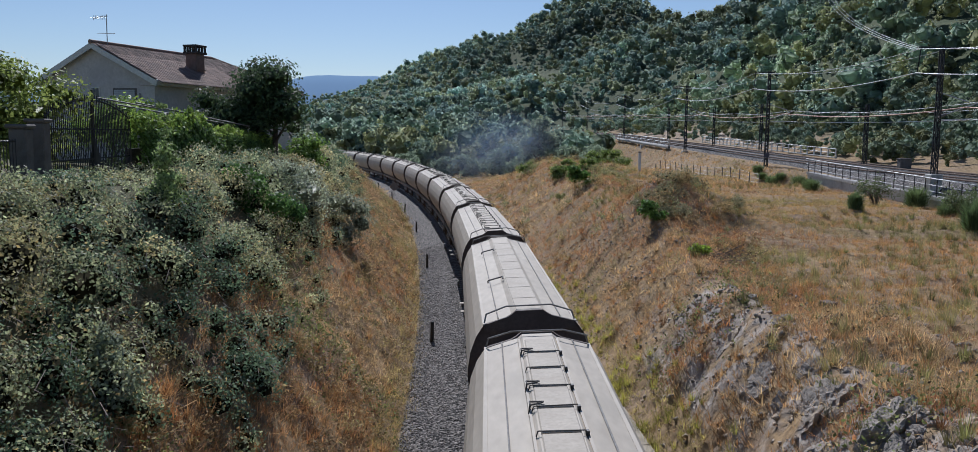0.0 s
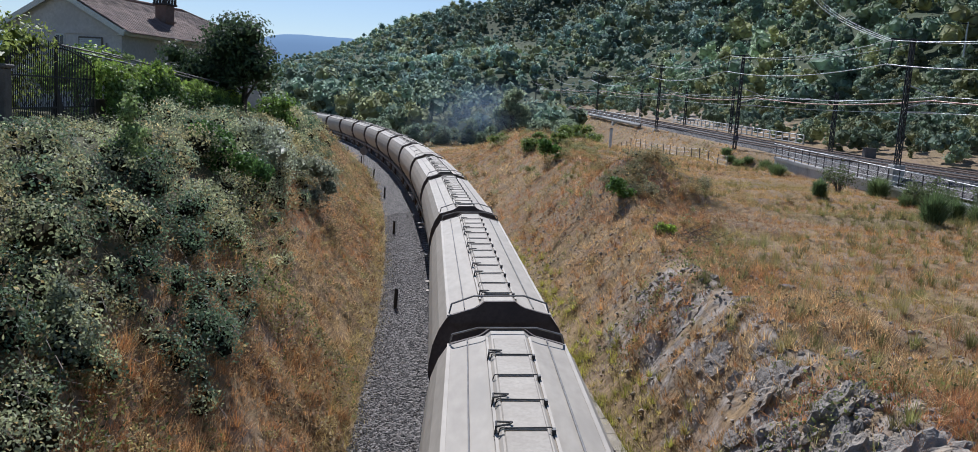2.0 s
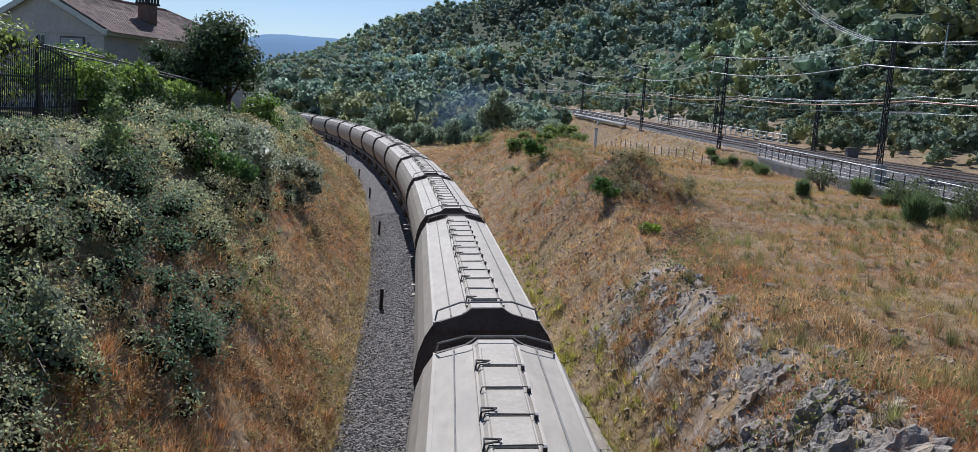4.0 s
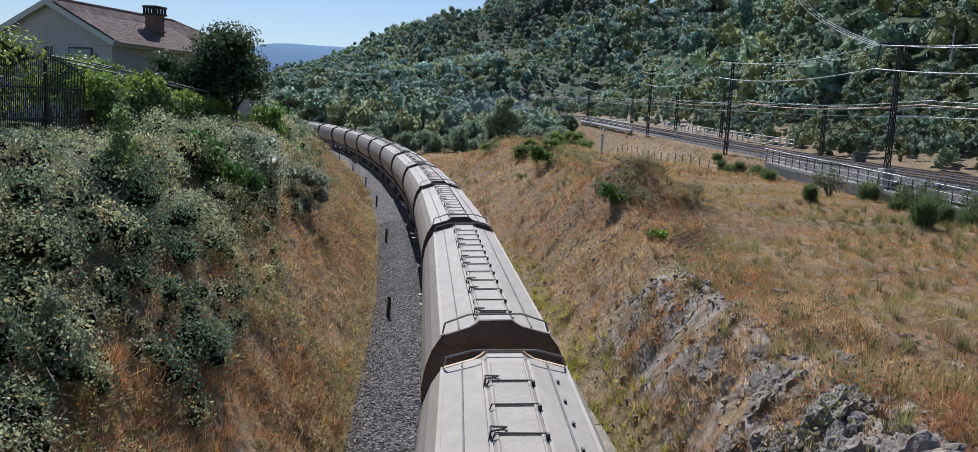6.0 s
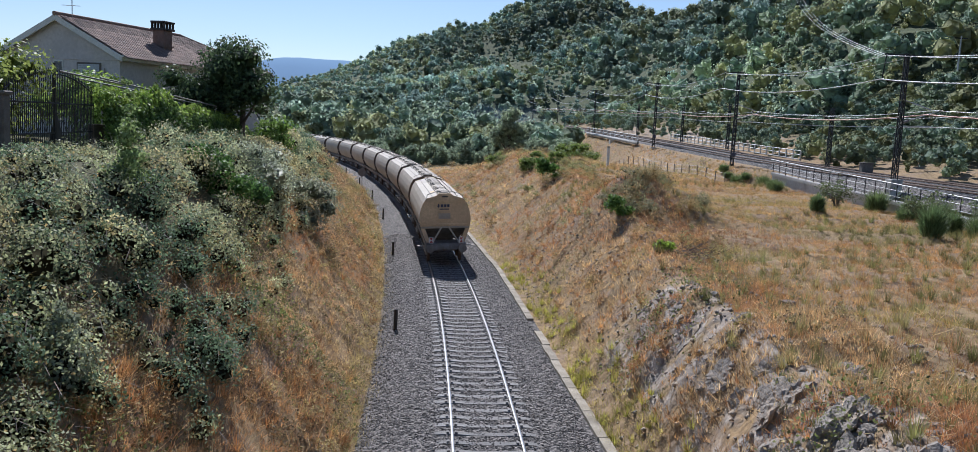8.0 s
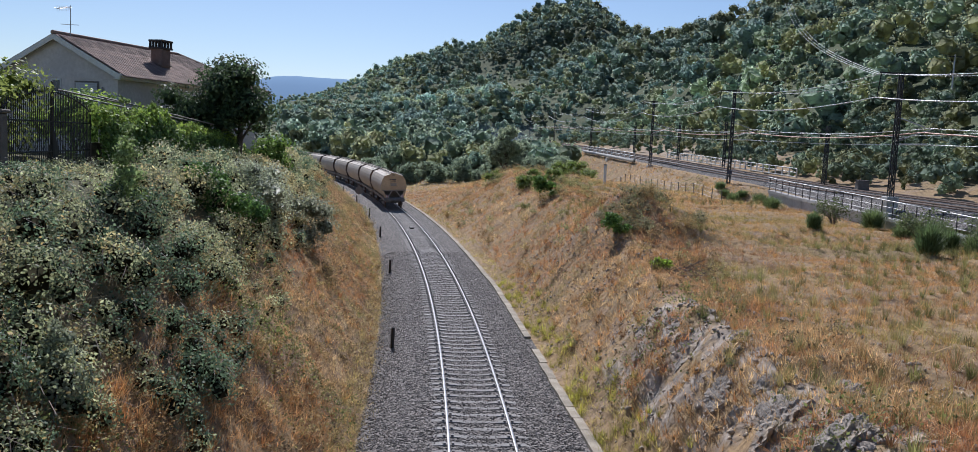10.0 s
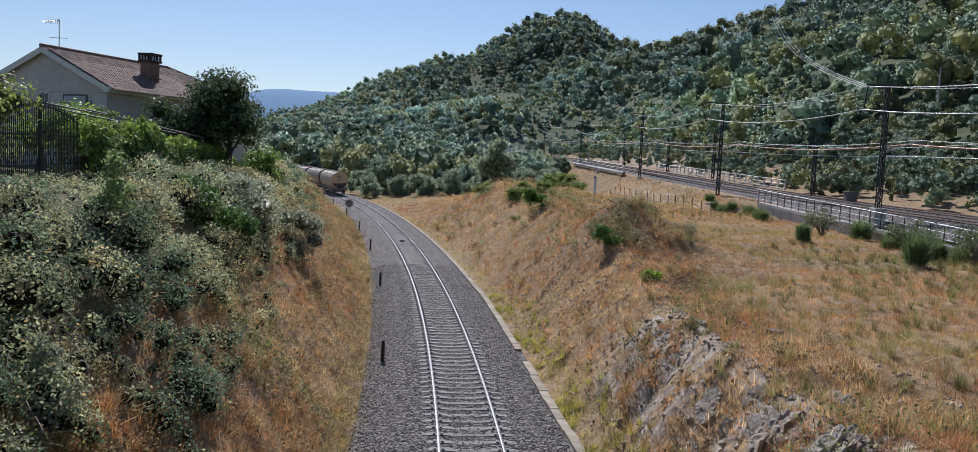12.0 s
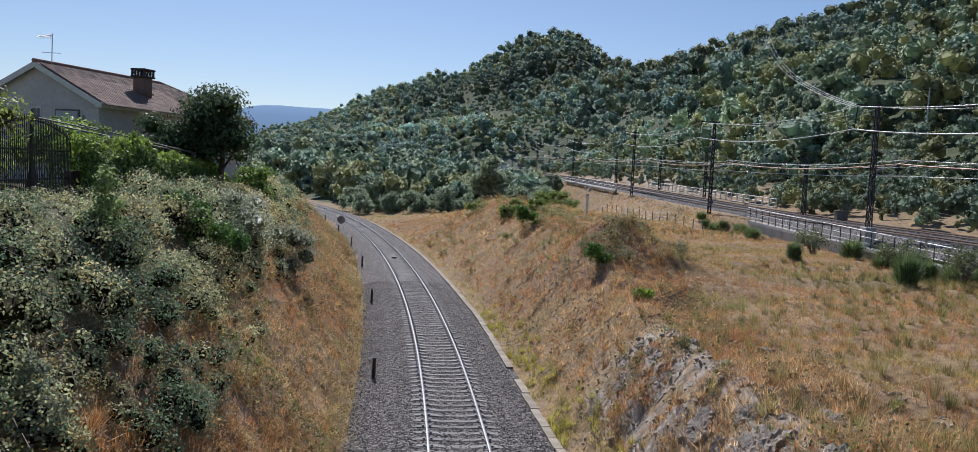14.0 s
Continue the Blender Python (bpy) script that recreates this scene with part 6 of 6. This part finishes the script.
def build_hedge():
    """Ivy over a fence along the garden, with pergola pipes sticking out above it."""
    rng = np.random.default_rng(51)
    n = 26000
    t = rng.random(n)
    y = 26.6 + 15.5 * t
    x = -13.6 - 0.02 * (y - 26.6)
    top = np.interp(t, [0, 0.06, 0.15, 0.5, 1], [2.2, 2.75, 2.35, 2.0, 1.6]) + 0.42 * wobble(y, y * 0, 1.4)
    q = rng.random(n)
    hgt = top * np.sqrt(q)
    depth = 0.55 * np.sqrt(np.clip(1 - (hgt / top) ** 3, 0, 1)) + 0.15
    side = np.where(rng.random(n) < 0.75, 1, -1)
    c = np.stack([x + side * depth * rng.uniform(0.7, 1.15, n), y, 6.15 + hgt], 1) + rng.normal(0, 0.06, (n, 3))
    d = np.stack([side * 1.0, np.zeros(n), np.full(n, 0.6)], 1) + rng.normal(0, 0.5, (n, 3))
    d /= np.linalg.norm(d, axis=1)[:, None]
    a = np.cross(d, rng.normal(size=(n, 3)))
    a /= np.linalg.norm(a, axis=1)[:, None]
    b = np.cross(d, a)
    w = rng.uniform(0.05, 0.09, n)[:, None]
    v = np.stack([c - a * w, c - b * w * 0.7 + d * w * 0.2, c + a * w, c + b * w * 0.7 + d * w * 0.2], 1).reshape(-1, 3)
    # bright crest over darker sides: the fall of light put into the tint
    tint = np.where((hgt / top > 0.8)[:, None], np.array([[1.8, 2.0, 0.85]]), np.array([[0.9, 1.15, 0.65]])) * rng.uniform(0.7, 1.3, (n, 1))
    hd = tagged(new("ivy_hedge"), "green ivy hanging over a garden fence", "hedge")
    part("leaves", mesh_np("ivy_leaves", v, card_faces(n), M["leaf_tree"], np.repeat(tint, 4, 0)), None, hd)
    part("frame", boxes((-0.1, 0.1, 0, 13.0, 0, 1.1)), M["bark"], hd, "dark woody stems inside the hedge").matrix_basis = pose(-13.62, 26.8, 6.1, 0, 0, 1.1)
    pg = tagged(new("pergola"), "grey pipe pergola above the hedge", "pergola")
    for p, q in (((-13.9, 28.0, 8.75), (-13.7, 38.5, 8.05)), ((-14.9, 28.5, 8.7), (-14.4, 40.5, 8.0)), ((-15.6, 31.5, 8.62), (-14.9, 42.0, 8.0)), ((-13.2, 24.2, 8.75), (-14.3, 31.0, 8.6))):
        part("pipe", rods([(p, q)], 0.028), M["under"], pg, "pale grey pipe")
    for x, y in ((-14.0, 28.3), (-14.8, 34.0), (-14.4, 40.0)):
        part("pergola_post", rods([((x, y, 6.1), (x, y, 8.6 - 0.05 * (y - 28)))], 0.04), M["galvanised"], pg)


build_hedge()

# ------------------------------------------------------------------ exhaust smoke in the valley

PUFFS = []


def smoke_material():
    """Thin blue smoke: dense in the middle of a puff, gone at its rim, broken up by noise."""
    m = bpy.data.materials.new("thin_smoke")
    m.use_nodes = True
    n, l = m.node_tree.nodes, m.node_tree.links
    b = n["Principled BSDF"]
    b.inputs["Base Color"].default_value = (0.62, 0.72, 0.86, 1)
    b.inputs["Roughness"].default_value, b.inputs["Specular IOR Level"].default_value = 1.0, 0.0
    tc = n.new("ShaderNodeTexCoord")
    g = n.new("ShaderNodeTexGradient")
    g.gradient_type = "SPHERICAL"
    l.new(tc.outputs["Object"], g.inputs["Vector"])
    k = n.new("ShaderNodeTexNoise")
    k.inputs["Scale"].default_value, k.inputs["Detail"].default_value = 2.2, 4.0
    l.new(tc.outputs["Object"], k.inputs["Vector"])
    p = n.new("ShaderNodeMath")
    p.operation = "MULTIPLY"
    l.new(g.outputs["Fac"], p.inputs[0])
    l.new(k.outputs["Fac"], p.inputs[1])
    q = n.new("ShaderNodeMath")
    q.operation = "MULTIPLY"
    q.inputs[1].default_value = 0.62
    l.new(p.outputs[0], q.inputs[0])
    l.new(q.outputs[0], b.inputs["Alpha"])
    return m


def build_smoke():
    mat = smoke_material()
    a, r = np.meshgrid(np.linspace(0, 2 * np.pi, 25)[:-1], np.linspace(0.02, 1.0, 7), indexing="ij")
    v = np.stack([np.cos(a) * r, 0.35 * r ** 2, np.sin(a) * r], -1).reshape(-1, 3)
    i, j = np.meshgrid(np.arange(24), np.arange(6), indexing="ij")
    i2 = (i + 1) % 24
    f = np.stack([i * 7 + j, i2 * 7 + j, i2 * 7 + j + 1, i * 7 + j + 1], -1).reshape(-1, 4)
    for x, y, z, w, h in ((-9.0, 131.0, 4.5, 7.5, 5.5), (-5.5, 132.5, 6.0, 6.5, 5.0), (-13.5, 133.5, 3.8, 7.0, 4.5), (-1.5, 134.0, 7.5, 6.5, 5.0), (-8.0, 135.0, 8.0, 8.0, 4.5)):
        ob = new("smoke_puff", mesh_np("smoke_puff", v * np.array([1, 0.4, 1]), f, mat, smooth=True))
        ob.scale = (w, w, h)
        tagged(ob, "thin blue exhaust smoke drifting over the valley", "smoke", kind="stuff")
        PUFFS.append((ob, x, y, z))


build_smoke()

# ------------------------------------------------------------------ small things along the line


def build_small():
    for s, hh in ((31.9, 0.95), (50.5, 0.9), (69.6, 0.9), (87.5, 0.9), (106.0, 0.9), (125.0, 0.9)):
        x, y, h = line_at(s)
        o = -2.68 - 0.008 * (s - 32)
        p = tagged(new("marker_post"), "short black post at the edge of the ballast", "post", "marker posts")
        p.matrix_basis = pose(x + math.cos(h) * o, y - math.sin(h) * o, -0.42, random.uniform(-3, 3), random.uniform(-3, 3), 0)
        part("post", rod(bmesh.new(), (0, 0, 0), (0, 0, hh), 0.075, 8, 0.07), M["black"], p)
        part("cap", rod(bmesh.new(), (0, 0, hh), (0, 0, hh + 0.04), 0.085, 8, 0.05), M["black"], p)
    x, y, h = line_at(102.4)
    o = -3.3
    p = tagged(new("track_sign"), "round grey track sign seen from behind", "sign")
    p.matrix_basis = pose(x + math.cos(h) * o, y - math.sin(h) * o, -0.2, 0, 0, -math.degrees(h))
    part("disc", rod(bmesh.new(), (0, 0, 1.55), (0, 0.03, 1.55), 0.48, 20), M["under"], p, "dark round plate")
    part("post", rods([((0, 0.05, -0.2), (0, 0.05, 1.6))], 0.04), M["galvanised"], p)
    x, y, h = line_at(74.0)
    b = tagged(new("track_magnet"), "small dark box between the rails", "box")
    b.matrix_basis = pose(x, y, -0.1, 0, 0, -math.degrees(h))
    part("case", boxes((-0.2, 0.2, -0.3, 0.3, 0, 0.16), bevel=0.03), M["black"], b)

    def on(x, y):
        return float(ground_z(np.array(float(x)), np.array(float(y))))

    b = tagged(new("brick_block"), "red-brown hollow brick lying in the dry grass", "brick")
    b.matrix_basis = pose(7.75, 22.6, on(7.75, 22.6) + 0.12, 4, 3, 28)
    part("block", boxes((-0.2, 0.2, -0.14, 0.14, -0.1, 0.22), bevel=0.012), M["brick"], b)
    for k in (-0.09, 0.0, 0.09):
        part("hole", boxes((k - 0.03, k + 0.03, -0.146, -0.141, 0.04, 0.15)), M["black"], b)
    # pile of dead branches
    rng = random.Random(8)
    br = tagged(new("branch_pile"), "tangle of dead brown branches on the bank", "branches")
    z = on(7.0, 31.4)
    for k in range(46):
        a, L = rng.uniform(0, 6.28), rng.uniform(0.4, 1.1)
        c = Vector((7.0 + rng.gauss(0, 0.55), 31.4 + rng.gauss(0, 0.45), z + rng.uniform(0.03, 0.3)))
        t = Vector((math.cos(a) * L, math.sin(a) * L, rng.uniform(-0.05, 0.5)))
        bm = rod(bmesh.new(), c, c + t, 0.014, 5, 0.005)
        rod(bm, c + t * 0.5, c + t * 0.5 + Vector((rng.uniform(-0.3, 0.3), rng.uniform(-0.3, 0.3), 0.2)), 0.008, 4, 0.003)
        part("branch", bm, M["twig"], br)
    # leafless shrubs by the wall
    for x, y, hh in ((22.6, 45.5, 1.9), (22.3, 57.0, 1.5), (23.3, 40.5, 1.6)):
        d = tagged(new("dead_shrub"), "half-bare dark shrub in front of the wall", "shrub", "dead shrubs")
        d.matrix_basis = pose(x, y, on(x, y))
        bm = bmesh.new()
        tips = []
        for k in range(40):
            a, q = rng.uniform(0, 6.28), rng.uniform(0.2, 1.5)
            m = Vector((math.cos(a) * q * 0.3, math.sin(a) * q * 0.3, hh * rng.uniform(0.3, 0.6)))
            e = m + Vector((math.cos(a) * q * 0.6, math.sin(a) * q * 0.6, hh * rng.uniform(0.15, 0.5)))
            rod(bm, (0, 0, -0.1), m, 0.02, 4, 0.012)
            rod(bm, m, e, 0.012, 4, 0.004)
            tips.append(e)
        part("bare_crown", bm, M["twig"], d, "thin bare branches")
        r2 = np.random.default_rng(int(x * 10))
        n = 1100
        c = np.array([t[:] for t in tips])[r2.integers(0, len(tips), n)] + r2.normal(0, 0.22, (n, 3))
        w = 0.045
        v = (c[:, None] + r2.normal(0, 1, (n, 4, 3)) * w).reshape(-1, 3)
        part("foliage", mesh_np("sparse_leaves", v, card_faces(n), M["leaf_tree"], np.ones((4 * n, 3)) * 0.9), None, d, "sparse dark leaves")
    # wire fence posts below the bank of the upper line
    me = bpy.data.meshes.new("fence_post")
    bm = rod(bmesh.new(), (0, 0, -0.3), (0, 0, 1.15), 0.045, 6)
    bm.to_mesh(me)
    bm.free()
    me.materials.append(M["pillar"])
    f = tagged(new("wire_fence"), "wire fence on grey posts below the upper track", "fence")
    pts = []
    for k in range(18):
        y = 77 + k * 2.6
        x = float(upper_edge(y)) - 4.2 - 0.05 * k
        z = on(x, y)
        ob = part("fence_post", me, None, f)
        ob.matrix_basis = pose(x, y, z, random.uniform(-4, 4), random.uniform(-4, 4))
        pts.append((x, y, z))
    for dz in (0.3, 0.7, 1.1):
        v, q = tube(np.array(pts) + np.array([0, 0, dz]), 0.01, 4)
        part("fence_wire", mesh_np("fence_wire", v, q, M["galvanised"]), None, f)
    z = on(8.6, 74.0)
    w = tagged(new("white_marker"), "white painted marker post on the bank", "post")
    w.matrix_basis = pose(8.6, 74.0, z - 0.1)
    part("post", boxes((-0.12, 0.12, -0.08, 0.08, 0, 1.75), bevel=0.02), M["white"], w)
    part("cap", boxes((-0.14, 0.14, -0.1, 0.1, 1.75, 1.85), bevel=0.02), M["under"], w)
    c = tagged(new("equipment_cabinet"), "grey trackside equipment cabinet", "cabinet")
    c.matrix_basis = pose(31.4, 74.5, float(upper_z(74.5)) - 0.3, 0, 0, 5)
    part("case", boxes((-0.5, 0.5, -0.3, 0.3, 0, 1.1), bevel=0.03), M["pillar"], c)
    part("lid", boxes((-0.55, 0.55, -0.35, 0.35, 1.1, 1.16), bevel=0.02), M["pillar"], c)
    # slabs on the further edge of the upper line
    for k in range(6):
        y = 40 + k * 2.05
        b = tagged(new("trough_slab"), "pale concrete cable trough beside the upper track", "slab", "cable troughs")
        b.matrix_basis = pose(float(upper_edge(y)) + 11.2, y, float(upper_z(y)) - 0.25, 0, 0, 4.9)
        part("slab", boxes((-0.3, 0.3, -1.0, 1.0, 0, 0.35), bevel=0.02), M["kerb"], b)


build_small()


def build_rocks():
    """Broken rock outcrops in the right bank."""
    rng = np.random.default_rng(77)
    spots = []
    for k in range(44):
        s = 9 + 19 * rng.random() ** 1.2
        o = 4.4 + rng.random() * 2.4
        spots.append((s, o, rng.uniform(0.2, 0.45) * (1.3 if s < 17 else 0.8)))
    for s, o, r in ((12.4, 4.9, 0.9), (13.4, 5.2, 0.8), (14.4, 4.8, 0.75), (15.3, 5.1, 0.8), (11.2, 5.2, 1.0), (16.6, 5.0, 0.7), (14.6, 4.3, 0.6), (17.8, 5.0, 0.6), (19.2, 5.3, 0.6), (12.9, 5.9, 0.8), (21.5, 5.2, 1.0), (23.0, 5.4, 0.9)):
        spots.append((s, o, r))
    for s, o, r in spots:
        x, y, h = line_at(s)
        px, py = float(x + math.cos(h) * o), float(y - math.sin(h) * o)
        bm = bmesh.new()
        bmesh.ops.create_icosphere(bm, subdivisions=4 if r > 0.42 else 3, radius=1.0)
        off = rng.uniform(0, 50)
        planes = rng.normal(size=(7, 3))
        planes /= np.linalg.norm(planes, axis=1)[:, None]
        for v in bm.verts:
            c = np.array(v.co)
            for q in planes:
                d = c @ q - 0.62
                if d > 0:
                    c = c - q * d * 0.65
            n = noise.fractal(Vector(c) * 2.6 + Vector((off, 0, 0)), 0.6, 2.1, 7)
            k = abs(noise.noise(Vector((c[0] * 1.5, c[1] * 1.5, c[2] * 3.0)) + Vector((0, off, 0))))
            v.co = Vector(c * (1 + 0.36 * n - 0.2 * k)) * r
            v.co.z *= 0.4
        me = bpy.data.meshes.new("rock")
        bm.to_mesh(me)
        bm.free()
        me.materials.append(M["rockface"])
        ob = new("rock", me)
        g = [float(ground_z(np.array(px + a), np.array(py + b), False)) for a, b in ((-0.6, 0), (0.6, 0), (0, -0.6), (0, 0.6))]
        up = Vector(((g[0] - g[1]) / 1.2, (g[2] - g[3]) / 1.2, 1.0)).normalized()
        lie = up.to_track_quat("Z", "Y").to_matrix().to_4x4()
        at = Vector((px, py, float(ground_z(np.array(px), np.array(py))))) - up * r * 0.27
        ob.matrix_basis = Matrix.Translation(at) @ lie @ pose(0, 0, 0, rng.uniform(-14, 14), rng.uniform(-14, 14), rng.uniform(0, 360))
        tagged(ob, "weathered grey rock breaking out of the bank", "rock", "rocks of the bank")
    n = 5000
    s = 9 + 40 * rng.random(n) ** 1.3
    o = 3.4 + 6 * rng.random(n)
    x, y, h = line_at(s)
    px, py = x + np.cos(h) * o, y - np.sin(h) * o
    t = np.array([(1, 0, 0), (-0.8, 0.5, 0.1), (-0.3, -0.9, 0.05), (0.1, 0.2, 0.75), (0.0, 0.0, -0.6)])
    f0 = np.array([(0, 1, 3), (1, 2, 3), (2, 0, 3), (1, 0, 4), (2, 1, 4), (0, 2, 4)])
    V = scatter(t, np.stack([px, py, ground_z(px, py)], 1), rng, 0.02 + 0.1 * rng.random(n) ** 3, 0)
    F = (f0[None] + (np.arange(n) * len(t))[:, None, None]).reshape(-1, 3)
    tagged(new("rubble", mesh_np("rubble", V, F, M["rockface"])), "small stones strewn over the rocky bank", "stones", kind="stuff")


build_rocks()

motions()
